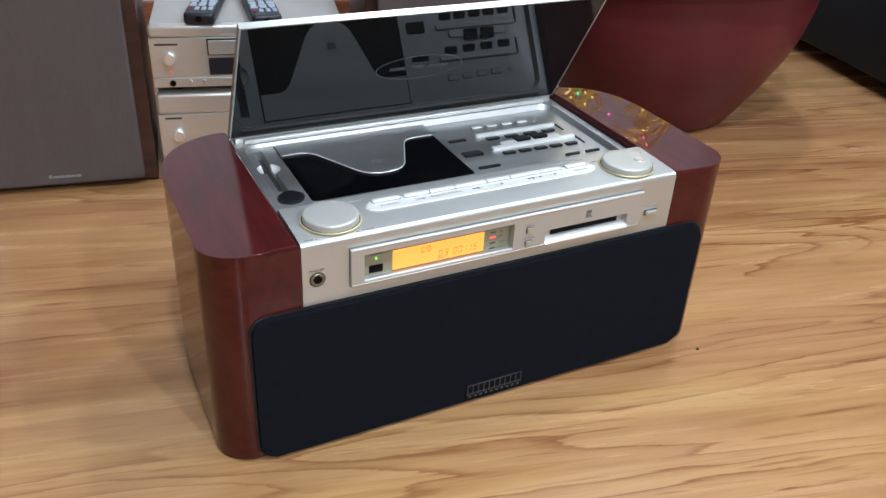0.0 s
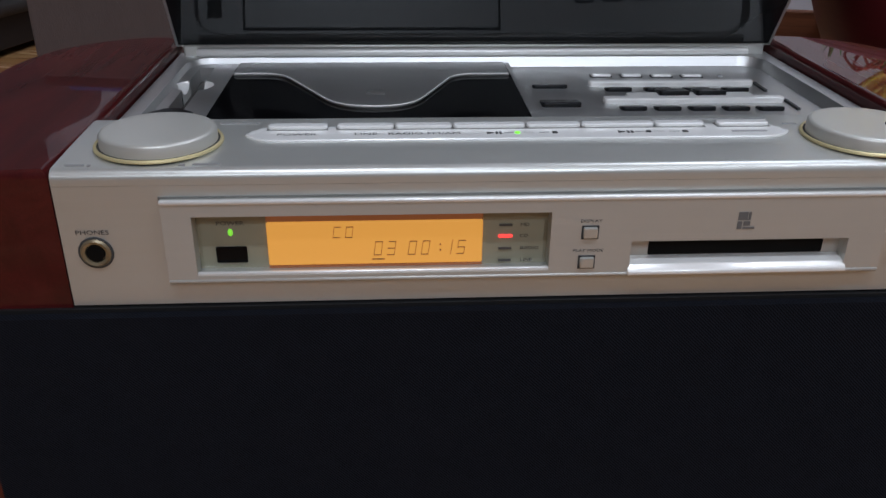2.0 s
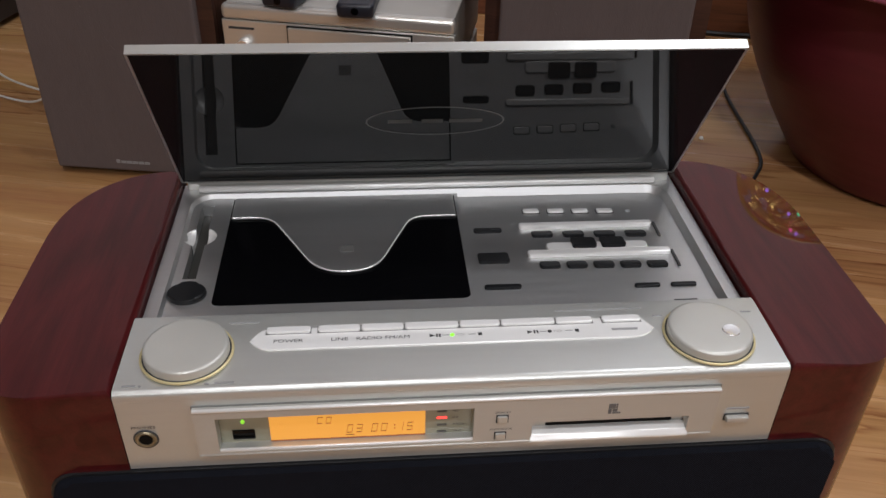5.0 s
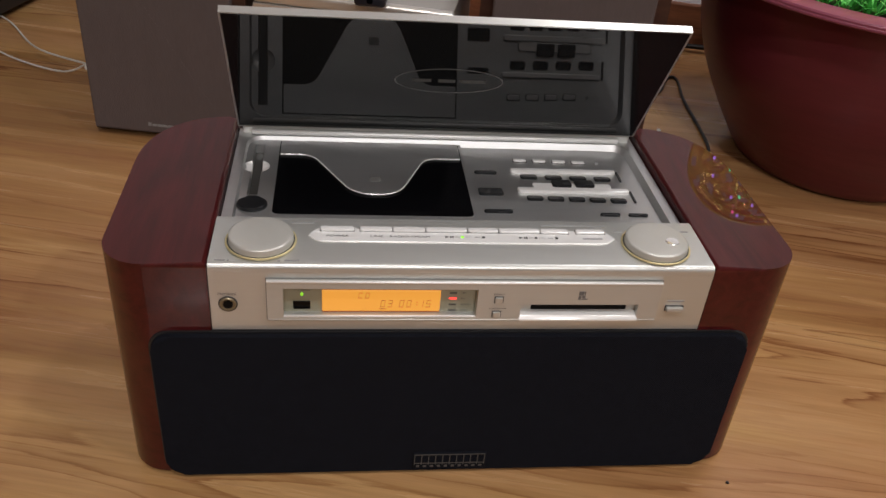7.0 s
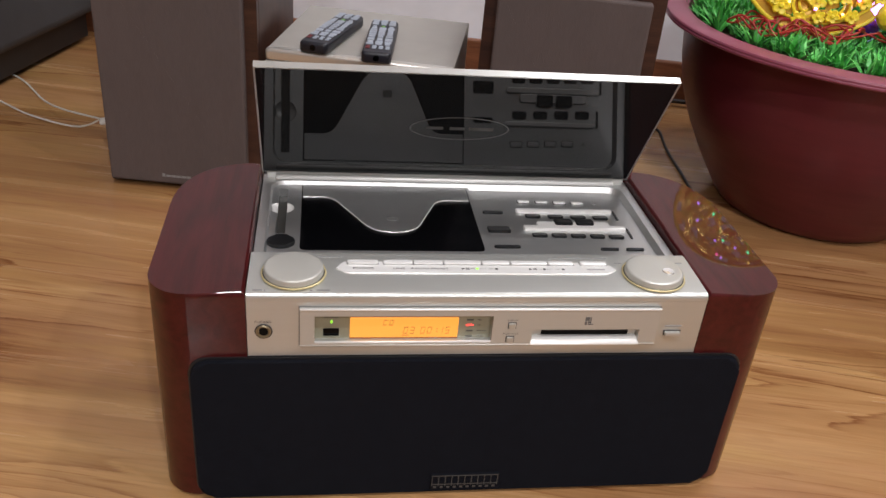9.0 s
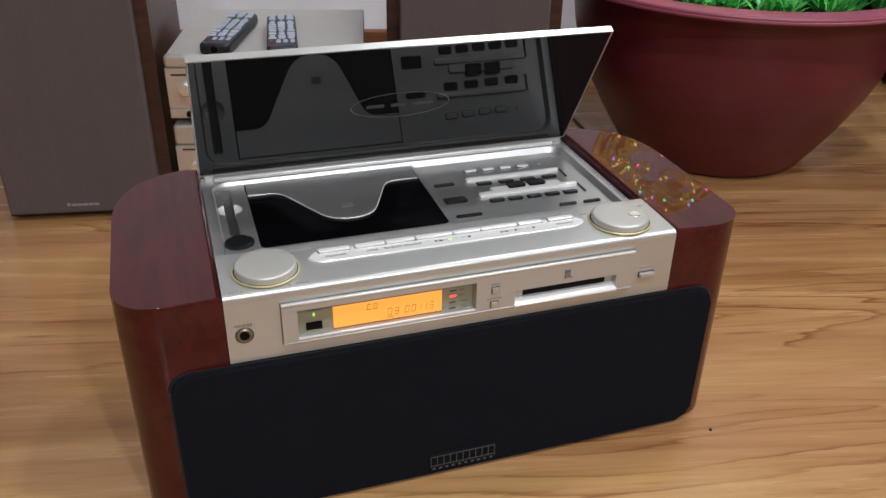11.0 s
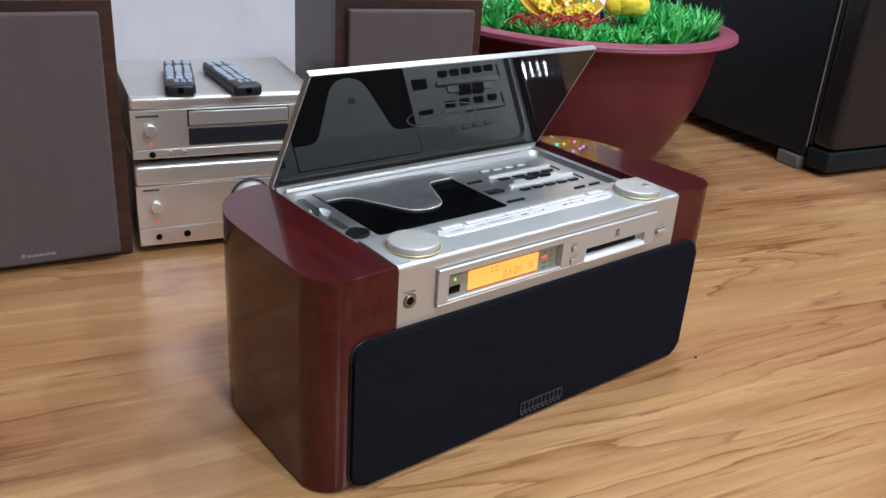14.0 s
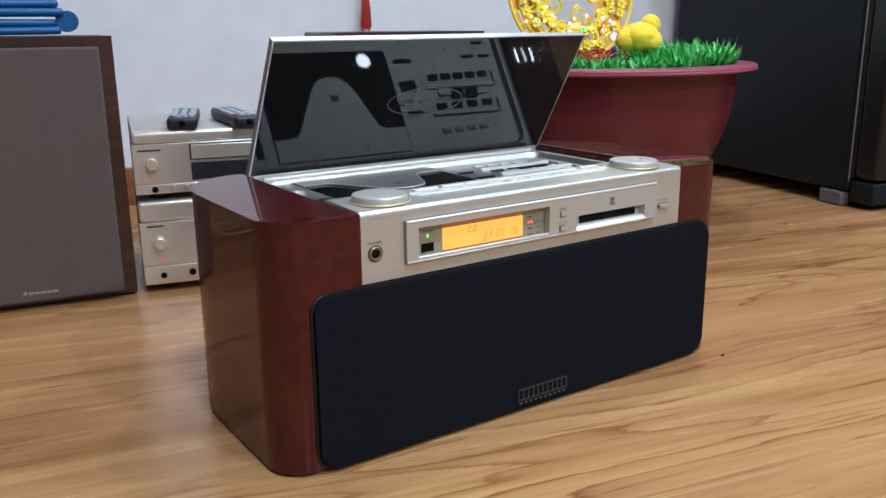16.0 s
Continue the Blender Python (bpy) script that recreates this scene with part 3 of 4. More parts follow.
# raised rim round the deck, with rounded back corners and a sloping inner wall
rim = bmesh.new()
rim_in = [(-0.1685, 0.0618)] + arc(-0.1565, 0.193, 0.012, 180, 90, 8) + arc(0.1565, 0.193, 0.012, 90, 0, 8) + [(0.1685, 0.0618)]
rim_mid = [(-0.1715, 0.0618)] + arc(-0.1565, 0.193, 0.015, 180, 90, 8) + arc(0.1565, 0.193, 0.015, 90, 0, 8) + [(0.1715, 0.0618)]
rim_out = [(-W + 0.0005, 0.0618)] + [(-W + 0.0005, 0.221)] * 9 + [(W - 0.0005, 0.221)] * 9 + [(W - 0.0005, 0.0618)]
loops = [[rim.verts.new((x, y, z)) for x, y in line] for line, z in ((rim_in, PAN + 0.0002), (rim_mid, RIM), (rim_out, RIM), (rim_out, DECK - 0.004))]
for p, q in zip(loops, loops[1:]):
    for i in range(len(p) - 1):
        vs = [p[i], p[i + 1], q[i + 1], q[i]]
        keep = [v for k, v in enumerate(vs) if all((v.co - w.co).length > 1e-7 for w in vs[:k])]
        if len(keep) >= 3:
            rim.faces.new(keep)
part("deck_rim", rim, M_DECK, stereo)
part("hinge_bar", rod(-0.168, 0.165, 0.2112, RIM + 0.0022, 0.0024), M_SATIN, stereo, "bright hinge bar")
part("hinge_plate", box(-0.1765, 0.1765, 0.2140, 0.2215, RIM - 0.003, 0.2030, 0.0012, 2), M_SILVER, stereo)

# disc well with its glossy black window and curved lip
part("disc_window", box(CDX0, CDX1, CDY0, CDY1, DECK - 0.007, DECK - 0.0002), M_BLACK, stereo, "glossy black disc window")
lip = [(CDX0 + 0.001, CDY1 - 0.001), (CDX0 + 0.001, 0.1785)]


def rounded(points, radii, n=10):
    """An open line whose inner corners are rounded off."""
    out = [points[0]]
    for p, c, q, r in zip(points, points[1:], points[2:], radii):
        p, c, q = Vector(p), Vector(c), Vector(q)
        a, e = c + (p - c).normalized() * r, c + (q - c).normalized() * r
        for k in range(n + 1):
            t = k / n
            v = a * (1 - t) ** 2 + c * 2 * t * (1 - t) + e * t * t
            out.append((v.x, v.y))
    return out + [points[-1]]


lip += rounded([(CDX0 + 0.002, 0.1785), (-0.1148, 0.1785), (-0.0795, 0.1130), (-0.0440, 0.1130), (-0.0180, 0.1758), (CDX1 - 0.002, 0.1758)], (0.011, 0.0174, 0.0174, 0.011))
lip += [(CDX1 - 0.001, 0.1758), (CDX1 - 0.001, CDY1 - 0.001)]
part("disc_lip", prism(lip, DECK - 0.0001, DECK + 0.0013, 0.0005, 2), M_DECK, stereo, "silver lip with a curved tongue")
edge = [(x, y, DECK + 0.0010) for x, y in lip[2:-2]]
part("lip_edge", tube(edge, 0.00055, 6, 1), M_SATIN, stereo, "bright edge of the curved tongue")
for x, sx in ((CDX0, 1), (CDX1, -1)):  # rounded front corners of the window
    r = 0.0045
    corner = [(x, CDY0), (x + sx * r, CDY0)] + [(x + sx * (r - r * math.sin(radians(a))), CDY0 + r - r * math.cos(radians(a))) for a in (15, 30, 45, 60, 75)] + [(x, CDY0 + r)]
    part("window_corner", prism(corner, DECK - 0.008, DECK + 0.0001), M_DECK, deck)
part("lip_mark", box(-0.0665, -0.0575, 0.134, 0.141, DECK + 0.0012, DECK + 0.0015), M_WELL, stereo)

# slide slot that runs through a round finger bowl


def bowl_half(side, inner):
    """One half of the hollow beside the slot: the round cup itself, or the flat deck left round it."""
    b, n = bmesh.new(), 24
    x0, rim = 0.0042, 0.0106
    top = math.acos(x0 / rim)
    rows = []
    for j in range(n + 1):
        a = -top + 2 * top * j / n
        y, edge = rim * math.sin(a), rim * math.cos(a)
        if inner:
            xs = [x0 + (edge - x0) * i / 10 for i in range(11)]
            rows.append([(x, y, DECK - 0.0050 * max(0.0, 1 - (x * x + y * y) / rim ** 2) ** 0.75) for x in xs])
        else:
            rows.append([(edge, y, DECK), (BOWL, y, DECK)])
    if not inner:
        rows = [[(x0, -BOWL, DECK), (BOWL, -BOWL, DECK)]] + rows + [[(x0, BOWL, DECK), (BOWL, BOWL, DECK)]]
    g = [[b.verts.new((SLX + side * x, SLY + y, z)) for x, y, z in row] for row in rows]
    if inner:  # wall down into the slot
        g = [[b.verts.new((SLX + side * x0, SLY + row[0][1], 0.1845))] + v for row, v in zip(rows, g)]
    for p, q in zip(g, g[1:]):
        for i in range(len(p) - 1):
            if len({v.co.to_tuple(7) for v in (p[i], p[i + 1], q[i + 1], q[i])}) == 4:
                b.faces.new((p[i], p[i + 1], q[i + 1], q[i]))
    return b


for side in (-1, 1):
    part("finger_bowl", bowl_half(side, True), M_SATIN, deck, "bright half of a round finger hollow")
    part("bowl_surround", bowl_half(side, False), M_DECK, deck)
part("slide_slot", box(SLX - 0.0041, SLX + 0.0041, 0.1111, 0.1969, 0.1836, 0.1856), M_LEVER, stereo, "dark bottom of the slide slot")
part("oval_button", prism([(-0.1585 + 0.0118 * math.cos(a * math.pi / 16), 0.0945 + 0.0098 * math.sin(a * math.pi / 16)) for a in range(32)], DECK - 0.001, DECK + 0.0035, 0.0015, 2), M_BUTTON, stereo, "dark oval button")


def key(name, x, y, w, d, h, material, r=0.0014, z=PAN, parent=stereo, tilt=0.0):
    """A small key; tilt lets its top fall away towards the hinge."""
    b = prism(round_rect(-w / 2, w / 2, -d / 2, d / 2, min(r, d / 2.05), 4), -0.0014 if tilt else -0.0005, h, min(0.0006, h * 0.4), 2)
    return part(name, move(b, pose(x, y + 0.0035, z, -tilt, 0, 0)), material, parent)


for x, y, w, d in ((0.034, 0.156, 0.0195, 0.0042), (0.034, 0.1235, 0.0205, 0.0095), (0.036, 0.092, 0.0235, 0.0036)):
    key("deck_key", x, y, w, d * 1.3, 0.0016, M_BUTTON, 0.002, tilt=9)
for i in range(4):
    key("key_well", 0.068 + 0.0177 * i, 0.1795 - 0.0006 * i, 0.0127, 0.0066, 0.0004, M_INK)
    key("preset_key", 0.068 + 0.0177 * i, 0.1795 - 0.0006 * i, 0.0115, 0.0052, 0.0014, M_SATIN, tilt=8)
key("deck_lamp", 0.138, 0.1775, 0.003, 0.003, 0.001, M_PALE_INK, 0.0014)
part("ridge", prism(round_rect(0.056, 0.150, 0.1600, 0.1650, 0.002, 3), PAN - 0.0005, PAN + 0.003, 0.001, 2), M_SATIN, stereo)
part("ridge_end", box(0.1512, 0.1528, 0.1475, 0.1645, PAN - 0.0005, PAN + 0.0012), M_INK, stereo)
for i in range(4):
    key("track_key", 0.071 + 0.0217 * i, 0.1502 - 0.0006 * i, 0.0145, 0.0082, 0.0014, M_BUTTON, 0.0024, tilt=12)
part("ridge", prism(round_rect(0.057, 0.1535, 0.1260, 0.1320, 0.002, 3) , PAN - 0.0005, PAN + 0.003, 0.001, 2), M_SATIN, stereo)
part("ridge_step", prism(round_rect(0.071, 0.140, 0.1323, 0.1410, 0.003, 3), PAN - 0.0005, PAN + 0.0022, 0.0008, 2), M_SATIN, stereo)
part("ridge_end", box(0.1545, 0.1560, 0.1125, 0.1305, PAN - 0.0005, PAN + 0.0012), M_INK, stereo)
for x in (0.0965, 0.1165):
    key("select_key", x, 0.1352, 0.0165, 0.0118, 0.0040, M_BUTTON, 0.002, tilt=8)
for i in range(5):
    key("mode_key", 0.070 + 0.0178 * i, 0.1142 - 0.0005 * i, 0.0136, 0.0082, 0.0014, M_BUTTON, 0.0024, tilt=12)
for x in (0.128, 0.1515):
    key("timer_key", x, 0.089, 0.0165, 0.0034, 0.0018, M_BUTTON)
key("timer_key", 0.1475, 0.0715, 0.016, 0.0030, 0.0018, M_BUTTON)

# key strip along the console
strip_out = [(-0.1135, 0.0352), (-0.1100, 0.0312), (-0.1070, 0.0290), (-0.1030, 0.0278), (0.1010, 0.0278), (0.1060, 0.0290), (0.1100, 0.0315), (0.1132, 0.0352), (0.1105, 0.0395), (0.1075, 0.0440), (0.1050, 0.0450),
             (-0.1050, 0.0450), (-0.1080, 0.0438), (-0.1110, 0.0395)]
strip = part("key_strip", prism(strip_out, 0.2045, 0.2063, 0.0004, 1), M_STRIP, stereo, "pale key strip with small lettering")
for x0, x1 in ((-0.1050, -0.0805), (-0.0765, -0.0530), (-0.0524, -0.0287), (-0.0281, 0.0022), (0.0028, 0.0257), (0.0263, 0.0572), (0.0578, 0.0790), (0.0845, 0.1070)):
    part("key_gap", box(x0 - 0.0003, x1 + 0.0003, 0.0400, 0.0456, 0.2060, 0.2065), M_WELL, strip)
    part("play_key", prism(round_rect(x0, x1, 0.0403, 0.0455, 0.0018, 4), 0.2060, 0.2079, 0.0007, 2), M_STRIP, strip)
LAY = Matrix.Translation((0, 0, 0.20655))
for text, x in (("POWER", -0.0925), ("LINE", -0.0645), ("RADIO FM/AM", -0.0405)):
    words(text, x, 0.0330, 0.0027, strip, M_INK, LAY)
for x, text in ((-0.0125, "CD"), (0.0425, "MD")):  # play, pause, disc and stop marks
    tri_ = prism([(x - 0.0022, 0.0332), (x + 0.0006, 0.0345), (x - 0.0022, 0.0358)], 0.2063, 0.2066)
    part("play_mark", tri_, M_INK, strip)
    for d in (0.0014, 0.0030):
        part("pause_mark", box(x + d, x + d + 0.0010, 0.0333, 0.0357, 0.2063, 0.2066), M_INK, strip)
    part("disc_lamp", lathe([(0.0013, 0.2061), (0.0011, 0.2067), (0, 0.2069)], 14, centre=(x + 0.0105, 0.0346, 0)), M_GREEN if x < 0 else M_INK, strip)
    part("rule_mark", box(x + 0.0048, x + 0.0088, 0.0344, 0.0347, 0.2063, 0.2066), M_PALE_INK, strip)
    part("rule_mark", box(x + 0.0195, x + 0.0236, 0.0344, 0.0347, 0.2063, 0.2066), M_PALE_INK, strip)
    words(text, x + 0.0150, 0.0336, 0.0018, strip, M_PALE_INK, LAY)
    part("stop_mark", box(x + 0.0250, x + 0.0272, 0.0334, 0.0356, 0.2063, 0.2066), M_INK, strip)
part("label_mark", box(0.0885, 0.1035, 0.0335, 0.0353, 0.2063, 0.2065), M_PALE_INK, strip)
ink = None
for x, y, w in ((-0.172, 0.0046, 0.007), (-0.1235, 0.0046, 0.010), (-0.1325, 0.0042, 0.0022), (-0.1665, 0.0042, 0.0012), (0.118, 0.045, 0.006), (0.171, 0.046, 0.006), (-0.118, 0.0515, 0.016), (0.085, 0.0525, 0.05)):
    ink = box(x - w / 2, x + w / 2, y, y + 0.0009, 0.2040, 0.2052 if y < 0.01 else 0.2061, bm=ink)
part("console_lettering", ink, M_PALE_INK, stereo)


def dial(x, y, r):
    k = part("dial", lathe([(r + 0.0002, 0.2045), (r, 0.2106), (r - 0.0004, 0.2112), (r - 0.0010, 0.2116), (r - 0.0022, 0.2118), (r * 0.6, 0.2119), (0, 0.2119)], 64, centre=(x, y, 0)), M_KNOB, stereo, "round pearl-coloured dial")
    part("dial_ring", torus(r + 0.0016, 0.0008, 64, 8, m=Matrix.Translation((x, y, 0.2060))), M_GOLD, k, "thin gold ring")
    part("dial_gap", lathe([(r + 0.0010, 0.2045), (r + 0.0010, 0.2065), (0, 0.2065)], 48, centre=(x, y, 0)), M_INK, k)
    return k


dial(-0.1460, 0.0285, 0.0226)
k = dial(0.1425, 0.0275, 0.0234)
part("finger_dimple", lathe([(0.0052, 0.2116), (0.0046, 0.2124), (0.002, 0.2121), (0, 0.2120)], 24, centre=(0.1530, 0.0235, 0)), M_BRIGHT, k)

# display bezel and its sunken window
bezel = part("display_bezel", front(holed(-0.1408, 0.1422, 0.1590, 0.1932, [WIN, SLOT], 0.0, 0.0034)), M_FACE, stereo, "raised silver bezel")
# grey outline painted for the faint shadow line round the bezel
part("bezel_gap", front(holed(-0.1416, 0.1430, 0.1582, 0.1940, [(-0.1404, 0.1418, 0.1594, 0.1928)], 0.0, 0.0006)), M_WELL, bezel)
part("bezel_edge", rod(-0.1408, 0.1422, -0.0030, 0.1926, 0.0011), M_SATIN, bezel)
part("bezel_foot", rod(-0.1408, 0.1422, -0.0030, 0.1596, 0.0009), M_FACE, bezel)
part("display_window", box(WIN[0] - 0.001, WIN[1] + 0.001, 0.0036, 0.0049, WIN[2] - 0.001, WIN[3] + 0.001), M_GLASS, bezel, "greenish display window")
# bevelled edge of the window and its bright sill
part("window_sill", rod(WIN[0], WIN[1], -0.0022, WIN[2] + 0.0004, 0.0010), M_SATIN, bezel, "bright window sill")
lcd = part("lcd", box(-0.1030, -0.0188, 0.0020, 0.0036, 0.1632, 0.1816, 0.0005, 1), M_LCD, bezel, "glowing amber display reading CD 03 00:15")
for z0, z1 in ((0.1819, 0.1866), (0.1619, 0.1629)):  # glowing strips that imitate the display's light spilling on its surround
    part("light_guide", box(-0.1030, -0.0188, 0.0026, 0.0036, z0, z1), M_SPILL, lcd, "dim amber strip standing in for the display's light spill")
SEG = {"0": "abcdef", "1": "bc", "2": "abged", "3": "abgcd", "5": "afgcd", "C": "afed", "D": "abcdef"}


def segments(text, x, z, w, h, gap, bm=None, lean=0.14):
    """Slanted seven-segment figures."""
    s = 0.00055
    for ch in text:
        for c in SEG.get(ch, ""):
            x0, x1, z0, z1 = {"a": (x, x + w, z + h - s, z + h), "d": (x, x + w, z, z + s), "g": (x, x + w, z + h / 2 - s / 2, z + h / 2 + s / 2),
                              "b": (x + w - s, x + w, z + h / 2, z + h), "c": (x + w - s, x + w, z, z + h / 2),
                              "f": (x, x + s, z + h / 2, z + h), "e": (x, x + s, z, z + h / 2)}[c]
            bit = box(x0 + s * 0.3, x1 - s * 0.3, 0.0017, 0.0021, z0 + s * 0.2, z1 - s * 0.2)
            for v in bit.verts:
                v.co.x += (v.co.z - z) * lean
            bm = join(bm, bit)
        x += w + gap if ch != " " else 0.0030
    return bm


digits = segments("CD", -0.0778, 0.1748, 0.0031, 0.0050, 0.0017)
digits = segments("03 00", -0.0620, 0.1670, 0.0033, 0.0063, 0.0019, digits)
digits = segments("15", -0.0345, 0.1670, 0.0033, 0.0063, 0.0019, digits)
for z in (0.1687, 0.1711):  # colon between minutes and seconds
    digits = box(-0.0358, -0.0352, 0.0017, 0.0021, z, z + 0.0007, bm=digits)
digits = box(-0.0625, -0.0575, 0.0018, 0.0021, 0.1652, 0.1657, bm=digits)
part("digits", digits, M_LCDINK, lcd)
INNER = Matrix.Translation((0, 0.0034, 0)) @ FRONT
part("power_lamp", move(lathe([(0, 0.0008), (0.0010, 0.0006), (0.0012, 0), (0, 0)], 14), Matrix.Translation((-0.1171, 0.0036, 0.1772)) @ pose(0, 0, 0, 90, 0, 0) @ Matrix.Diagonal((0.8, 1.3, 1, 1))), M_GREEN, bezel, "green lamp")
part("remote_sensor", box(-0.1233, -0.1112, 0.0028, 0.0037, 0.1643, 0.1713, 0.0004, 1), M_BLACK, bezel)
part("record_lamp", box(-0.0125, -0.0068, 0.0028, 0.0037, 0.1733, 0.1747, 0.0004, 1), M_RED, bezel, "red lamp")
words("POWER", -0.1169, 0.1803, 0.0018, bezel, M_INK, INNER)
for z in (0.1788, 0.1686, 0.1633):  # unlit lamps beside the lit one
    part("indicator_mark", box(-0.0122, -0.0070, 0.0030, 0.0037, z - 0.0004, z + 0.0004), M_FAINT, bezel)
for text, x, z in (("MD", -0.0020, 0.1781), ("CD", -0.0022, 0.1733), ("RADIO", 0.0003, 0.1679), ("LINE", -0.0009, 0.1626)):
    words(text, x, z, 0.0014, bezel, M_INK, INNER)
# disc slot in its recess, with a bright sloping lip
part("slot_recess", box(SLOT[0] - 0.001, SLOT[1] + 0.001, 0.0030, 0.0049, SLOT[2] - 0.001, SLOT[3] + 0.001), M_FACE, bezel)
part("disc_slot", box(0.0485, 0.1205, 0.0022, 0.0045, 0.1650, 0.1716, 0.0004, 1), M_SLOT, bezel, "black disc slot")
lip_prof = [(0.0030, 0.1648), (-0.0024, 0.1634), (-0.0048, 0.1610), (-0.0050, 0.1597), (-0.0036, 0.1588), (0.0030, 0.1590)]
slot_lip = bmesh.new()
ends = [[slot_lip.verts.new((x, y, z)) for y, z in lip_prof] for x in (0.0390, 0.1283)]
slot_lip.faces.new(ends[0][::-1])
slot_lip.faces.new(ends[1])
for i in range(6):
    slot_lip.faces.new((ends[0][i], ends[0][(i + 1) % 6], ends[1][(i + 1) % 6], ends[1][i]))
bmesh.ops.bevel(slot_lip, geom=slot_lip.edges[:], offset=0.0004, segments=2, profile=0.5, affect="EDGES")
part("slot_lip", slot_lip, M_STRIP, bezel, "bright slot lip")
# square disc mark: two rows of small dark blocks
for x0, x1, z0, z1 in ((0.0808, 0.0845, 0.1824, 0.1858), (0.0849, 0.0858, 0.1824, 0.1858), (0.0808, 0.0826, 0.1786, 0.1818), (0.0832, 0.0858, 0.1800, 0.1818), (0.0832, 0.0878, 0.1786, 0.1794)):
    part("disc_mark", box(x0, x1, -0.0037, -0.0032, z0, z1), M_OVAL, bezel)
for x, z in ((0.0226, 0.1782), (0.0221, 0.1653)):
    part("button_gap", box(x - 0.0034, x + 0.0034, -0.0037, -0.003, z - 0.0029, z + 0.0028), M_INK, bezel)
    part("small_button", box(x - 0.0028, x + 0.0028, -0.0050, -0.003, z - 0.0023, z + 0.0023, 0.0006, 2), M_SILVER, bezel)
words("DISPLAY", 0.0227, 0.1824, 0.0013, bezel, M_INK, Matrix.Translation((0, -0.0036, 0)) @ FRONT)
words("PLAY MODE", 0.0224, 0.1697, 0.0013, bezel, M_INK, Matrix.Translation((0, -0.0036, 0)) @ FRONT)
part("button_gap", box(0.1494, 0.1636, -0.0006, 0.002, 0.1660, 0.1708), M_INK, stereo)
part("eject_button", box(0.1500, 0.1630, -0.0036, 0.002, 0.1666, 0.1702, 0.0008, 2), M_FACE, stereo)
jack = part("headphone_jack", move(lathe([(0.0057, -0.002), (0.0059, 0.0008), (0.0050, 0.0016), (0.0039, 0.0012), (0.0036, 0.0004), (0.0036, -0.001), (0, -0.001)], 32), pose(-0.1678, 0, 0.1713, 90, 0, 0)), M_BRASS, stereo, "headphone jack with metal ring")
part("jack_hole", move(lathe([(0.0034, 0), (0.0034, 0.0011), (0, 0.0011)], 24), pose(-0.1678, 0, 0.1713, 90, 0, 0)), M_SLOT, jack)
part("jack_collar", move(torus(0.0061, 0.0006, 32, 6), pose(-0.1678, -0.0003, 0.1713, 90, 0, 0)), M_INK, jack)
words("PHONES", -0.1680, 0.1789, 0.0019, stereo, M_INK, Matrix.Translation((0, -0.0003, 0)) @ FRONT)
part("label_mark", box(0.1500, 0.1630, -0.0004, 0.0002, 0.1743, 0.1753), M_PALE_INK, stereo)

# lid: leans forward over the deck, dark mirror inside, silver edge
LID = Matrix.Translation((0, 0.2220, 0.2050)) @ pose(0, 0, 0, 90 - 59.5, 0, 0)  # local z up along the lid, local -y faces the viewer
LH = 0.1485
lid = part("lid", move(holed(-0.181, 0.181, 0.0, LH, [(-0.1795, 0.1795, 0.0012, LH - 0.0012)], 0.0, 0.0065), LID @ pose(0, 0, 0, 90, 0, 0)), M_SILVER, stereo, "raised lid with silver edges")
part("lid_back", move(box(-0.1794, 0.1794, -0.0016, -0.0002, 0.0013, LH - 0.0013), LID), M_SILVER, lid)
part("lid_mirror", move(box(-0.1794, 0.1794, -0.0064, -0.0018, 0.0013, LH - 0.0013), LID), M_MIRROR, lid, "smoked mirror inside of the lid")
oval = [(0.0455 * math.cos(a * math.pi / 48), 0.0165 * math.sin(a * math.pi / 48)) for a in range(96)]
ob_ = bmesh.new()
vo = [ob_.verts.new((x, -0.00655, z)) for x, z in oval]
vi = [ob_.verts.new((x * 0.975, -0.00655, z * 0.935)) for x, z in oval]
for i in range(96):
    ob_.faces.new((vo[i], vo[(i + 1) % 96], vi[(i + 1) % 96], vi[i]))
part("oval_print", move(ob_, LID @ Matrix.Translation((-0.002, 0, 0.0755))), M_OVAL, lid, "printed pale oval")
ink = None
for x, w in ((-0.025, 0.016), (-0.004, 0.014), (0.018, 0.022)):
    ink = box(x - w / 2, x + w / 2, -0.00660, -0.0064, 0.0735, 0.0775, bm=ink)
part("oval_lettering", move(ink, LID), M_FAINT, lid)

# ---- loudspeakers ----
def loudspeaker(label, m, proud=0.012, x0=0.0, border=0.0165):
    sp = thing("loudspeaker", label, "loudspeaker", m, group="pair of loudspeakers")
    w, h, d = 0.220, 0.333, 0.235
    part("cabinet", box(x0, w, 0.010, d, 0.004, h, 0.0025, 2), M_VENEER, sp)
    part("baffle_frame", front(holed(x0, w, 0.004, h, [(x0 + border + 0.002, w - 0.0185, 0.012, h - 0.012)], -0.0098, 0.0)), M_VENEER, sp)
    g = part("grille", front(prism(round_rect(x0 + border, w - 0.0165, 0.010, h - 0.0125, 0.003, 3), -0.009, proud, 0.003, 2)), M_SPKCLOTH, sp, "taupe cloth grille")
    ink = None
    for i, x in enumerate((0.0850, 0.0905, 0.0975, 0.1045, 0.1115, 0.1185)):
        ink = box(x, x + (0.0040 if i == 0 else 0.0060), -proud - 0.0006, -proud + 0.0002, 0.0205, 0.0250 if i == 0 else 0.0236, bm=ink)
    part("nameplate", ink, M_PLATE, g)
    return sp


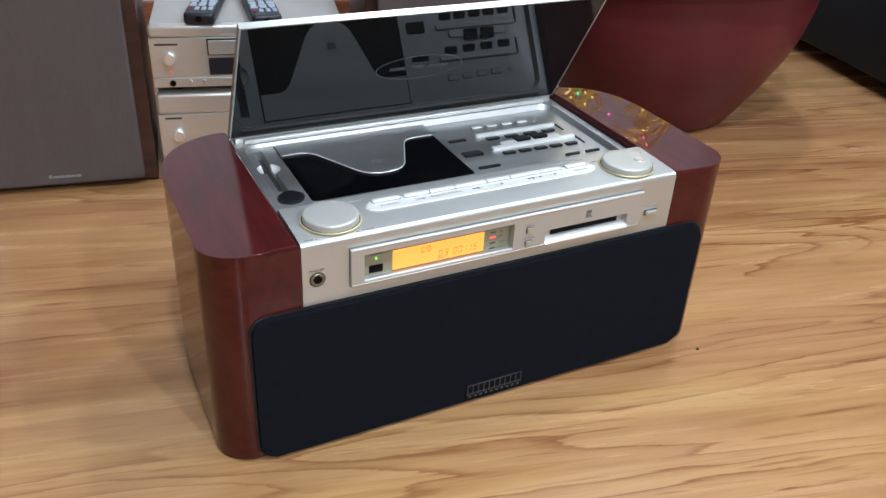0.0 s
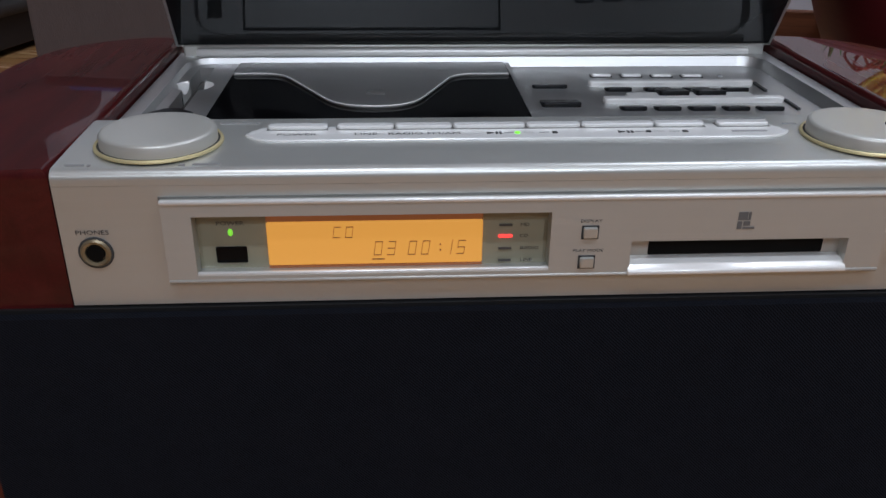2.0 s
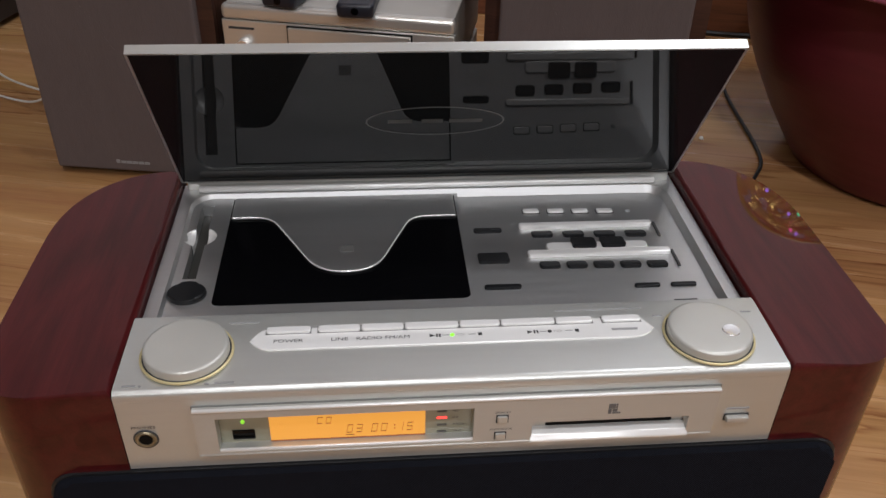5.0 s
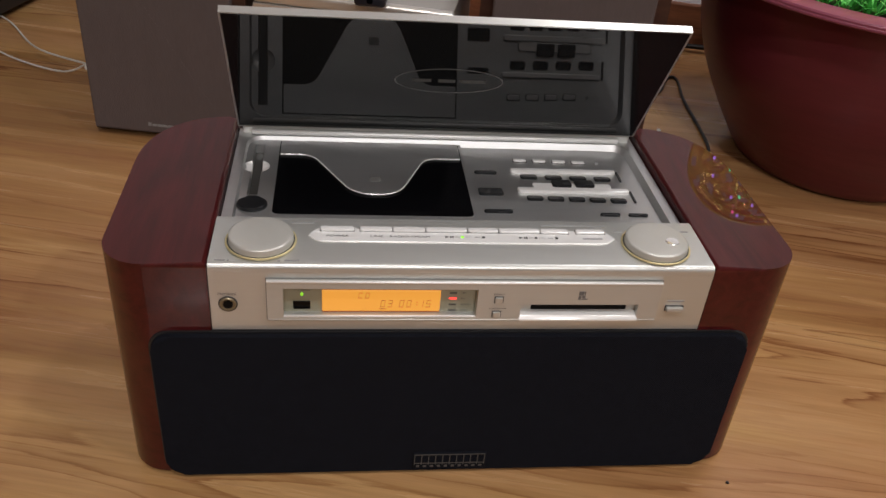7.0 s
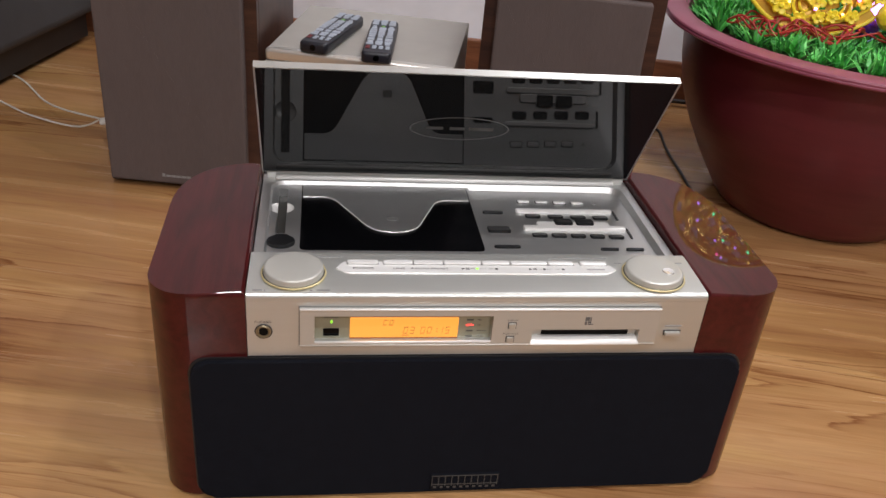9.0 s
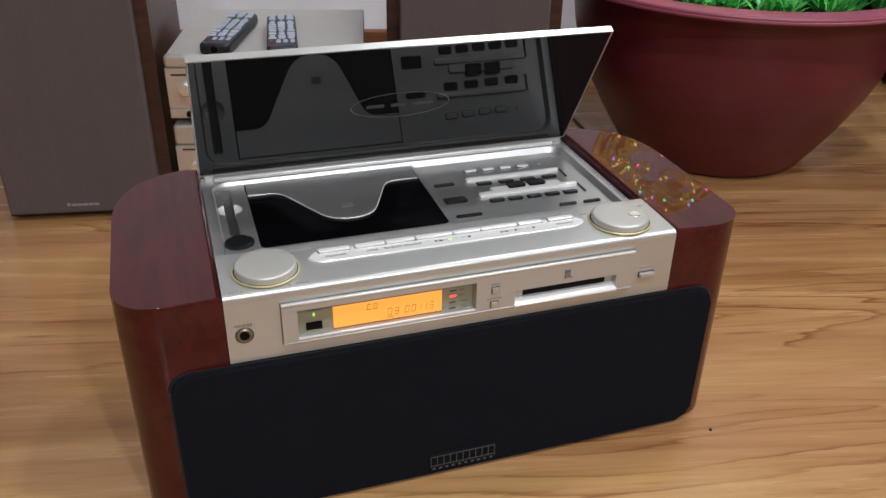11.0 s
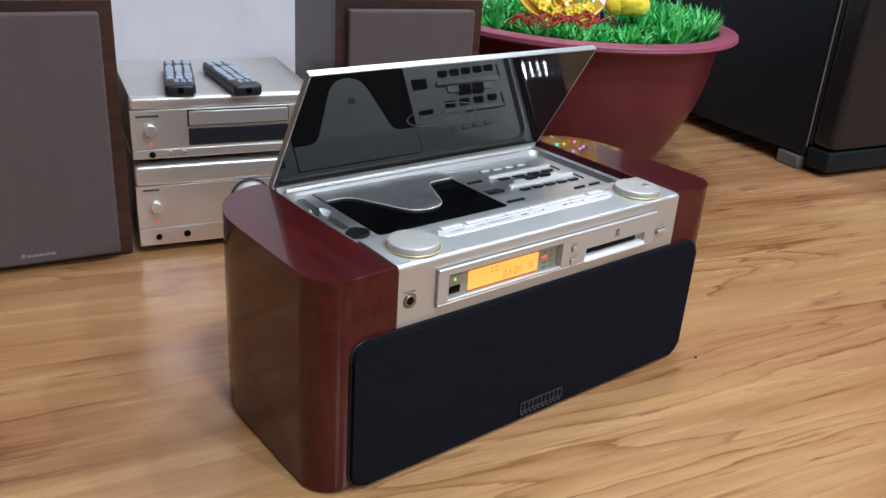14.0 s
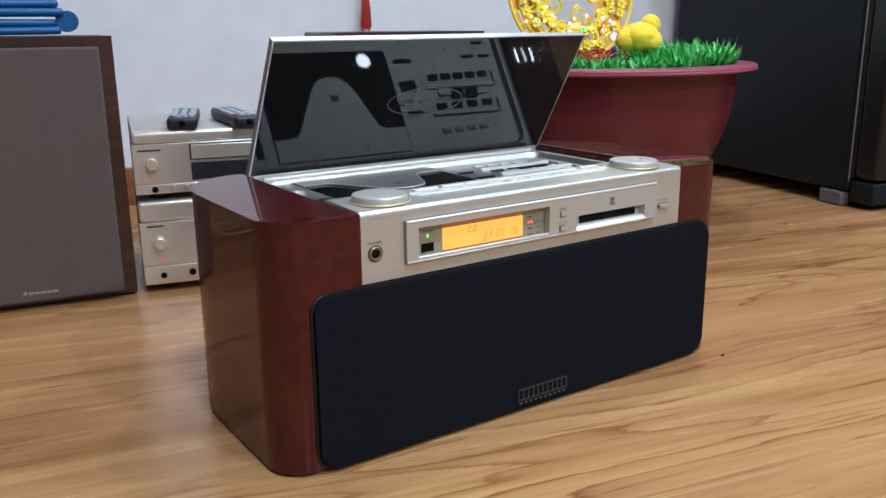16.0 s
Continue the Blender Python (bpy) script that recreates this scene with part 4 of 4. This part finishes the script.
loudspeaker("brown wood-veneer loudspeaker with taupe cloth grille, blue folders on top", pose(-0.4243, 0.6040, 0, 0, 0, -9.6), 0.012, 0.009, 0.003)
loudspeaker("brown wood-veneer loudspeaker with taupe cloth grille beside the amplifier", pose(0.0745, 0.5190, 0, 0, 0, -15.5), 0.014)

# ---- hi-fi stack between them ----
def small_knob(x, z, r, depth, parent, y=0.0, label="", material=M_BRIGHT):
    return part("knob", move(lathe([(r, 0), (r, depth * 0.7), (r * 0.9, depth), (0, depth)], 28), pose(x, y, z, 90, 0, 0)), material, parent, label)


def jack_hole(x, z, parent, r=0.0027):
    return part("jack", move(lathe([(r * 1.5, 0.0), (r * 1.5, 0.0022), (r, 0.0024), (r, 0.0016), (0, 0.0016)], 20), pose(x, 0, z, 90, 0, 0)), M_SLOT, parent)


STACK = pose(-0.1985, 0.5635, 0, 0, 0, -13.5)
AW, AD = 0.248, 0.232
cdp = thing("cd_player", "champagne-silver midi disc player stacked on an amplifier", "disc player", STACK @ Matrix.Translation((0, 0, 0.124)))
part("case", box(0.002, AW - 0.002, 0.006, AD, 0.008, 0.089, 0.0015, 2), M_AMPTOP, cdp)
part("front_panel", box(0, AW, 0.0, 0.008, 0.0215, 0.0735, 0.0012, 2), M_AMP, cdp)
part("base_lip", box(0, AW, -0.001, 0.008, 0.0085, 0.0212, 0.0018, 2), M_AMP, cdp)
part("top_lip", box(0, AW, -0.001, 0.013, 0.0738, 0.0900, 0.005, 4), M_AMP, cdp)
part("disc_tray", box(0.0725, 0.2030, -0.004, 0.003, 0.0520, 0.0705, 0.0012, 2), M_AMP, cdp)
part("tray_gap", box(0.0710, 0.2045, -0.0014, 0.003, 0.0508, 0.0717), M_SLOT, cdp)
part("display_window", box(0.0715, 0.2040, -0.0014, 0.003, 0.0240, 0.0470, 0.0008, 1), M_REMOTE, cdp, "black display window")
small_knob(0.0235, 0.0478, 0.0076, 0.009, cdp)
part("standby_lamp", move(lathe([(0.0014, 0), (0.0014, 0.0012), (0, 0.0016)], 12), pose(0.0240, 0, 0.0290, 90, 0, 0)), M_REDDOT, cdp, "red standby lamp")
jack_hole(0.0243, 0.0145, cdp)
for x in (0.0470, 0.0640):
    small_knob(x, 0.0160, 0.0030, 0.004, cdp)
ink = box(0.007, 0.035, -0.0004, 0.0002, 0.0640, 0.0665)
part("nameplate", ink, M_INK, cdp)
for x in (0.03, AW - 0.03):
    for y in (0.03, AD - 0.03):
        part("foot", lathe([(0.013, 0.0), (0.014, 0.003), (0.014, 0.0105), (0, 0.0105)], 20, centre=(x, y, 0)), M_TRIM, cdp)

amp = thing("amplifier", "champagne-silver midi amplifier on the floor under the disc player", "amplifier", STACK)
part("case", box(0.002, AW - 0.002, 0.006, AD, 0.010, 0.123, 0.0015, 2), M_AMPTOP, amp)
part("front_panel", box(0, AW, 0.0, 0.008, 0.0362, 0.0950, 0.0012, 2), M_AMP, amp)
part("base_lip", box(0, AW, -0.001, 0.009, 0.0105, 0.0359, 0.002, 2), M_AMP, amp)
part("top_lip", box(0, AW, -0.001, 0.013, 0.0953, 0.1230, 0.005, 4), M_AMP, amp)
small_knob(0.0243, 0.0668, 0.0076, 0.009, amp)
part("standby_lamp", move(lathe([(0.0014, 0), (0.0014, 0.0012), (0, 0.0016)], 12), pose(0.0245, 0, 0.0440, 90, 0, 0)), M_REDDOT, amp, "red standby lamp")
jack_hole(0.0250, 0.0228, amp)
jack_hole(0.0620, 0.0240, amp, 0.0030)
part("knob_ring", move(torus(0.0265, 0.0018, 48, 8), pose(0.150, -0.001, 0.068, 90, 0, 0)), M_LEVER, amp)
small_knob(0.150, 0.068, 0.0240, 0.016, amp, label="large silver volume knob", material=M_SATIN)
part("nameplate", box(0.009, 0.030, -0.0004, 0.0002, 0.0885, 0.0908), M_INK, amp)
for x in (0.03, AW - 0.03):
    for y in (0.03, AD - 0.03):
        part("foot", lathe([(0.013, 0.0), (0.014, 0.003), (0.014, 0.0105), (0, 0.0105)], 20, centre=(x, y, 0)), M_TRIM, amp)


def remote(label, m):
    rc = thing("remote_control", label, "remote control", m, group="remote controls on the disc player")
    part("body", prism(round_rect(-0.0190, 0.0190, 0, 0.154, 0.006, 4), 0.0, 0.015, 0.004, 3), M_REMOTE, rc)
    for y, h, cols in ((0.1465, 0.0060, 3), (0.1385, 0.0070, 3), (0.1300, 0.0070, 3), (0.1165, 0.0055, 2), (0.1080, 0.0075, 3), (0.0990, 0.0060, 3), (0.0890, 0.0085, 3), (0.0790, 0.0062, 3),
                       (0.0700, 0.0062, 3), (0.0570, 0.0095, 3), (0.0450, 0.0062, 3), (0.0365, 0.0052, 3), (0.0255, 0.0042, 4), (0.0185, 0.0036, 4)):
        for i in range(cols):
            x = (i - (cols - 1) / 2) * (0.0116 if cols == 3 else 0.0225 if cols == 2 else 0.0085)
            w = (0.0090, 0.0072, 0.0098)[(i + int(y * 900)) % 3] if cols == 3 else 0.0056
            part("key", prism(round_rect(x - w / 2, x + w / 2, y - h / 2, y + h / 2, 0.0014, 2), 0.0145, 0.0161), M_REDKEY if (cols, i) == (4, 0) else M_REMBTN, rc)
    part("key", lathe([(0.0030, 0.0145), (0.0028, 0.0162), (0, 0.0164)], 14, centre=(0, 0.1170, 0)), M_GREENKEY, rc)
    part("lens", move(lathe([(0.0042, 0), (0.0036, 0.0012), (0, 0.0018)], 14), Matrix.Translation((0, 0.0004, 0.0078)) @ pose(0, 0, 0, 90, 0, 0)), M_BLACK, rc)
    return rc


TOPZ = 0.124 + 0.0892
remote("dark grey remote control with pale keys on the disc player", pose(-0.137, 0.545, TOPZ + 0.001, 0, 0, -20.5))
remote("dark remote control with pale keys lying on the disc player", pose(-0.058, 0.513, TOPZ + 0.001, 0, 0, -8.0))

# ---- blue folders on the loudspeaker ----
pile = thing("folder_pile", "stack of bright blue vinyl folders on the loudspeaker", "folders", pose(-0.405, 0.735, 0.3335, 0, 0, -9.6))
for i in range(4):
    z0 = 0.001 + 0.0115 * i
    b = box(-0.05 + 0.006 * (i % 2), 0.176 - 0.005 * ((i + 1) % 3), 0.0 + 0.004 * (i % 2), 0.10, z0, z0 + 0.0105, 0.0045, 3)
    for v in b.verts:
        v.co.z += 0.0016 * math.sin(v.co.x * 55 + i * 2) - 0.02 * max(0, 0.1 - abs(v.co.x - 0.16)) * 0.2
        v.co.y += 0.002 * math.sin(v.co.x * 70 + i)
    part("folder", b, M_BLUE, pile)
part("rolled_edge", move(lathe([(0, 0), (0.013, 0.0), (0.0145, 0.02), (0.014, 0.09), (0, 0.09)], 20), Matrix.Translation((0.180, 0.10, 0.018)) @ pose(0, 0, 0, 90, 0, 0)), M_BLUE, pile)

# ---- flower pot with artificial grass and gold ornament ----
PX, PY = 0.630, 0.580
pot = thing("flower_pot", "large dark red plastic flower pot with flared rim on the floor", "flower pot", pose(PX, PY, 0))
part("pot_body", lathe([(0, 0.002), (0.136, 0.002), (0.142, 0.006), (0.153, 0.022), (0.168, 0.045), (0.1810, 0.066), (0.1920, 0.086), (0.2050, 0.110), (0.2155, 0.132), (0.2235, 0.153), (0.2300, 0.175),
                        (0.2355, 0.200), (0.2395, 0.230), (0.2430, 0.263), (0.238, 0.263), (0.229, 0.232), (0, 0.232)], 96), M_POT, pot)
part("pot_rim", lathe([(0.2432, 0.2635), (0.2690, 0.2632), (0.2722, 0.2638), (0.2738, 0.2654), (0.2738, 0.2674), (0.2730, 0.2683), (0.2733, 0.2706), (0.2722, 0.2726), (0.2690, 0.2738), (0.2470, 0.2750), (0.2405, 0.2728),
                       (0.2385, 0.2590), (0.2432, 0.2600)], 96), M_RIM, pot, "dusty pink-red rim")
soil = tagged(mesh_ob("soil", lathe([(0, 0.2332), (0.222, 0.2332), (0.2325, 0.256), (0.21, 0.260), (0, 0.264)], 48), M_SOIL), "dark soil filling the flower pot", "soil", kind="stuff")
soil.matrix_world = pose(PX, PY, 0)


def grass(tufts, seed):
    """Plastic grass in separate tufts: broad blades that arch out from each root."""
    rng = random.Random(seed)
    verts, faces = [], []
    for k in range(tufts):
        r, a = 0.226 * math.sqrt((k + 0.5) / tufts), k * 2.39996 + rng.uniform(-0.12, 0.12)
        cx, cy = r * math.cos(a), r * math.sin(a)
        if rng.random() < 0.05:
            continue
        tall = rng.uniform(0.75, 1.15) * (0.92 + 0.42 * max(0.0, min(1.0, (cx + 0.02) / 0.07)) * (1.0 - 0.25 * max(0.0, cx - 0.12) / 0.1))
        for _ in range(rng.randint(15, 22)):
            th = rng.random() * 2 * math.pi
            lean, ln, w = 0.15 + 1.05 * rng.random(), rng.uniform(0.028, 0.048) * tall, rng.uniform(0.0016, 0.0028)
            dx, dy = math.cos(th), math.sin(th)
            bx, by = cx + dx * 0.004 * rng.random(), cy + dy * 0.004 * rng.random()
            b0 = len(verts)
            for q, s in enumerate((0, 0.35, 0.7, 1.0)):
                out, up = ln * lean * (0.35 * s + 0.5 * s * s), ln * s * (1 - 0.30 * lean * s)
                ww = w * (0.8, 1.15, 0.85, 0.08)[q]
                x, y, z = bx + dx * out, by + dy * out, 0.256 + up
                far = math.hypot(x, y)
                if far > 0.246:
                    x, y = x * 0.246 / far, y * 0.246 / far
                verts.append((x - dy * ww, y + dx * ww, z))
                verts.append((x + dy * ww, y - dx * ww, z))
            for q in range(3):
                faces.append((b0 + 2 * q, b0 + 2 * q + 1, b0 + 2 * q + 3, b0 + 2 * q + 2))
    me = bpy.data.meshes.new("grass")
    me.from_pydata(verts, [], faces)
    me.materials.append(M_GRASS)
    ob = new("grass", me)
    ob.matrix_world = pose(PX, PY, 0)
    return tagged(ob, "bright green artificial grass filling the flower pot", "grass", kind="stuff")


grass(430, 3)

orn = thing("gold_ornament", "large round openwork gold ornament with tiny coloured lamps and red cord", "ornament", pose(0.511, 0.522, 0.262, 0, 0, -14))
UP = pose(0.0, 0.0, 0.131, 80, 0, 0) @ Matrix.Scale(0.88, 4)
part("ring", torus(0.128, 0.0030, 72, 8, m=UP), M_ORN, orn)
part("inner_ring", torus(0.112, 0.0022, 64, 6, m=UP), M_ORN, orn)
rng = random.Random(12)


def spiral(r, turns, thick):
    """A flat scroll that winds in."""
    n = int(turns * 12)
    return tube([(r * (1 - 0.72 * k / n) * math.cos(2 * math.pi * turns * k / n), r * (1 - 0.72 * k / n) * math.sin(2 * math.pi * turns * k / n), 0.002 * math.sin(k)) for k in range(n + 1)], thick, 6, 2, taper=0.6)


def blossom(r):
    """Five round petals and a raised heart."""
    b = lathe([(r * 0.30, -0.002), (r * 0.32, 0.002), (r * 0.18, 0.0045), (0, 0.005)], 14)
    for k in range(5):
        a = 2 * math.pi * k / 5
        petal = lathe([(0, -0.0015), (r * 0.34, -0.0012), (r * 0.40, 0.0006), (r * 0.30, 0.0024), (0, 0.0016)], 14)
        b = join(b, move(petal, Matrix.Translation((r * 0.58 * math.cos(a), r * 0.58 * math.sin(a), 0)) @ pose(0, 0, 0, 12 * math.sin(a), -12 * math.cos(a), 0)))
    return b


for ringr, count, rr in ((0.088, 11, 0.0215), (0.046, 5, 0.0190)):
    for i in range(count):
        a = 2 * math.pi * i / count + rng.uniform(-0.1, 0.1)
        at = UP @ Matrix.Translation((ringr * math.cos(a), ringr * math.sin(a), rng.uniform(-0.003, 0.003))) @ pose(0, 0, 0, rng.uniform(-14, 14), rng.uniform(-14, 14), rng.uniform(0, 360))
        part("scroll", move(spiral(rr, 1.7, 0.0028), at), M_ORN, orn)
for i in range(26):  # small blossoms crowd along the lower half
    q, d = math.pi * (1.06 + 0.88 * (i % 13) / 12), (0.104, 0.078)[i // 13]
    x, z, r = d * math.cos(q) + rng.uniform(-0.006, 0.006), d * math.sin(q) + rng.uniform(-0.006, 0.006), rng.uniform(0.010, 0.0145)
    part("blossom", move(blossom(r), UP @ Matrix.Translation((x, z, 0.006)) @ pose(0, 0, 0, 0, 0, rng.uniform(0, 72))), M_ORN, orn)
foil = bmesh.new()
NR, NA = 8, 84
grid = [[foil.verts.new((r * math.cos(q), r * math.sin(q), -0.004 + 0.0025 * math.sin(7 * q + 60 * r) + rng.uniform(-0.0008, 0.0008)))
         for q in [2 * math.pi * i / NA for i in range(NA)]] for r in [0.058 + 0.068 * k / NR for k in range(NR + 1)]]
for k in range(NR):
    for i in range(NA):
        if math.sin(i * 1.13 + k * 1.9) + math.sin(i * 0.47 - k * 1.3) < 0.6:  # pierced lattice
            foil.faces.new((grid[k][i], grid[k][(i + 1) % NA], grid[k + 1][(i + 1) % NA], grid[k + 1][i]))
bmesh.ops.delete(foil, geom=[v for v in foil.verts if not v.link_faces], context="VERTS")
bmesh.ops.solidify(foil, geom=foil.faces[:], thickness=0.0012)
part("foil_disc", move(foil, UP), M_FOIL, orn, "pierced gold foil lattice")
part("stem", tube([(0, 0.004, -0.01), (0, 0.004, 0.045)], 0.005), M_ORN, orn)
for i in range(46):
    a, r = rng.random() * 6.283, 0.118 * math.sqrt(rng.random())
    mat = (M_LEDW, M_LEDV, M_LEDW, M_LEDG, M_LEDV, M_LEDW, M_LEDB)[i % 7]
    part("fairy_light", move(lathe([(0, -0.0034), (0.0018, -0.0022), (0.0022, 0), (0.0016, 0.0026), (0, 0.0038)], 8), UP @ Matrix.Translation((r * math.cos(a), r * math.sin(a), 0.0105))), mat, orn)
rng = random.Random(8)
for i in range(11):  # loops of a tangled skein
    ax, ay, ra, rb, ph = -0.080 + 0.013 * i + rng.uniform(-0.010, 0.010), -0.032 + rng.uniform(-0.012, 0.010), rng.uniform(0.018, 0.040), rng.uniform(0.010, 0.020), rng.uniform(0, 6.28)
    pts = []
    for j in range(13):
        q = ph + j * 0.62
        pts.append((ax + ra * math.cos(q) * (1 + 0.2 * math.sin(3 * q)), ay + rb * math.sin(q), 0.029 + 0.008 * math.sin(2 * q + i) + rng.uniform(-0.004, 0.004)))
    part("red_cord", tube(pts, 0.0014, 6, 4), M_REDBEAD, orn, "loop of a tangled red cord")

chick = thing("yellow_plush", "fluffy yellow plush ball ornament in the grass", "ornament", pose(0.625, 0.477, 0.293))
rng = random.Random(4)
tufts = None
for cx, cy, cz, rx, rz in ((0, 0, 0.026, 0.036, 0.024), (0.026, 0.0, 0.046, 0.019, 0.017), (-0.024, 0.004, 0.022, 0.022, 0.019), (0.012, -0.012, 0.020, 0.024, 0.018)):
    blob = bmesh.new()
    bmesh.ops.create_uvsphere(blob, u_segments=40, v_segments=28, radius=1)
    for v in blob.verts:
        q = 1 + 0.07 * noise.noise(v.co * 2.2 + Vector((cx, cy, cz)) * 90) + 0.05 * noise.noise(v.co * 7 + Vector((cz, cx, cy)) * 70)
        v.co = (cx + rx * q * v.co.x, cy + rx * 0.8 * q * v.co.y, cz + rz * q * v.co.z)
    tufts = join(tufts, blob)
part("tuft", tufts, M_YELLOW, chick)

t = thing("violet_bauble", "shiny violet foil bauble with a glowing lamp in the grass", "bauble", pose(0.593, 0.518, 0.292))
part("ball", lathe([(0, -0.017), (0.011, -0.013), (0.016, -0.005), (0.017, 0.001), (0.012, 0.012), (0, 0.017)], 20), M_VIOLET, t)
part("lamp", lathe([(0, 0.0), (0.009, 0.002), (0.012, 0.010), (0.009, 0.019), (0, 0.022)], 20, centre=(0.002, -0.006, 0.014)), M_LEDV, t, "glowing violet-white lamp")
part("stalk", tube([(0, 0, -0.034), (0, 0, -0.010)], 0.0015, 6), M_ORN, t)

# ---- refrigerator ----
fr = thing("refrigerator", "black refrigerator with dark grey doors standing on the floor", "refrigerator", pose(1.030, 0.264, 0, 0, 0, -12))
part("case", box(0.0, 0.66, 0.062, 0.60, 0.028, 1.62, 0.008, 3), M_FRIDGE, fr, "black textured side")
part("lower_door", box(0.002, 0.658, 0.0, 0.054, 0.055, 0.98, 0.012, 4), M_FRDOOR, fr)
part("upper_door", box(0.002, 0.658, 0.0, 0.054, 0.992, 1.62, 0.012, 4), M_FRDOOR, fr)
part("gasket", box(0.006, 0.654, 0.053, 0.063, 0.055, 1.62), M_TRIM, fr)
part("kick_plate", box(0.003, 0.657, 0.004, 0.060, 0.010, 0.052, 0.006, 3), M_FRIDGE, fr)
part("trim_line", box(-0.0008, 0.002, 0.0595, 0.0607, 0.050, 1.62), M_PLATE, fr)
part("foot", prism(round_rect(-0.004, 0.02, 0.068, 0.125, 0.006, 3), 0.001, 0.027, 0.003, 2), M_FOOT, fr, "grey plastic levelling foot")

# ---- cords, sofa, tassel and speck ----
t = thing("power_cable", "black cable lying in a sharp bend on the floor", "cable")
part("cable", tube([(0.335, 0.735, 0.0026), (0.375, 0.735, 0.0026), (0.419, 0.777, 0.0026), (0.440, 0.800, 0.0026), (0.457, 0.834, 0.0026), (0.474, 0.857, 0.0026), (0.482, 0.843, 0.0026), (0.466, 0.762, 0.0026),
                    (0.455, 0.655, 0.0026), (0.447, 0.598, 0.0026), (0.436, 0.567, 0.0026), (0.412, 0.532, 0.0026), (0.370, 0.470, 0.0026), (0.30, 0.38, 0.0026), (0.19, 0.31, 0.0026), (0.14, 0.24, 0.0026)], 0.0023), M_CORD, t)
t = thing("white_crumb", "tiny white crumb on the laminate floor", "crumb", pose(0.388, 0.648, 0))
part("grain", lathe([(0, 0.0), (0.0032, 0.0006), (0.0026, 0.0030), (0, 0.0038)], 8), M_WCORD, t)
t = thing("wall_cable", "dark cable lying along the skirting board", "cable")
part("cable", tube([(0.42, 1.03, 0.012), (0.52, 1.00, 0.010), (0.60, 0.975, 0.012), (0.70, 0.96, 0.010), (0.90, 0.92, 0.010)], 0.0045), M_CORD, t)
t = thing("charger_cable", "thin white cable with small plug lying on the floor", "cable")
part("cable", tube([(-0.452, 0.72, 0.045), (-0.56, 0.84, 0.02), (-0.66, 1.00, 0.008), (-0.80, 1.10, 0.004), (-0.95, 1.2, 0.004)], 0.0015), M_WCORD, t)
part("second_cable", tube([(-0.452, 0.722, 0.044), (-0.50, 0.76, 0.015), (-0.59, 0.83, 0.004), (-0.68, 0.91, 0.004), (-0.80, 0.98, 0.004)], 0.0015), M_WCORD, t)
part("plug", box(-0.452, -0.434, 0.706, 0.722, 0.040, 0.048, 0.003, 2), M_WCORD, t)
sofa = thing("sofa", "grey upholstered sofa standing near the wall", "sofa", pose(-0.672, 0.872, 0, 0, 0, -16))
part("base", box(-1.0, 0.0, 0.0, 0.40, 0.06, 0.30, 0.02, 4), M_SOFA, sofa)
# black filler that imitates the dark shadow beneath the sofa
part("plinth", box(-0.97, -0.025, 0.03, 0.38, 0.012, 0.062), M_TRIM, sofa, "set-back dark block standing in for the shade under the sofa")
part("armrest", box(-0.13, 0.0, 0.01, 0.40, 0.30, 0.56, 0.045, 6), M_SOFA, sofa)
part("armrest", box(-1.0, -0.87, 0.01, 0.40, 0.30, 0.56, 0.045, 6), M_SOFA, sofa)
part("backrest", box(-0.865, -0.135, 0.24, 0.40, 0.30, 0.72, 0.05, 6), M_SOFA, sofa)
for x in (-0.8625, -0.4975):
    part("seat_cushion", box(x, x + 0.36, 0.005, 0.255, 0.301, 0.415, 0.035, 6), M_SOFA, sofa)
for x in (-0.94, -0.06):
    for y in (0.06, 0.34):
        part("foot", lathe([(0, 0.0), (0.018, 0.0), (0.020, 0.013), (0, 0.013)], 16, centre=(x, y, 0)), M_TRIM, sofa)
t = thing("tassel", "thin red tassel hanging on the pale wall", "tassel", pose(0.426, 1.056, 0.33))
strands = None
rng = random.Random(2)
for i in range(16):
    x = -0.012 + 0.0016 * i
    strands = tube([(x, -0.004, 0.0 + rng.uniform(0, 0.01)), (x * 0.8, -0.006, 0.04), (x * 0.4, -0.004, 0.09)], 0.0012, 5, 4, strands)
part("strands", strands, M_REDBEAD, t)
part("cord", tube([(0, -0.004, 0.088), (0.001, -0.003, 0.16), (0, -0.001, 0.30)], 0.0016, 6), M_REDBEAD, t)
part("knot", lathe([(0, 0.084), (0.005, 0.088), (0.005, 0.096), (0, 0.10)], 12, centre=(0, -0.004, 0)), M_REDBEAD, t)
t = thing("crumb", "tiny dark crumb on the laminate floor", "crumb", pose(0.236, -0.024, 0))
part("grain", lathe([(0, 0.0), (0.0016, 0.0004), (0.0012, 0.0018), (0, 0.0022)], 8), M_TRIM, t)

# ---- ceiling fittings round the lamps, also round the added unseen ones ----
for x, y, r in ((1.47, -1.09, 0.034), (-0.25, -1.04, 0.08), (0.95, 0.60, 0.10), (1.50, 0.48, 0.10), (0.60, -2.80, 0.08), (-0.90, -3.60, 0.08)):
    t = thing("downlight", "round white ceiling downlight, out of view", "ceiling lamp", pose(x, y, CEIL - 0.032), group="ceiling downlights")
    part("ring", lathe([(r + 0.006, 0.0), (r + 0.016, 0.002), (r + 0.020, 0.010), (r + 0.020, 0.0315), (r + 0.006, 0.0315), (r + 0.006, 0.0)], 40), M_WHITEBIT, t)
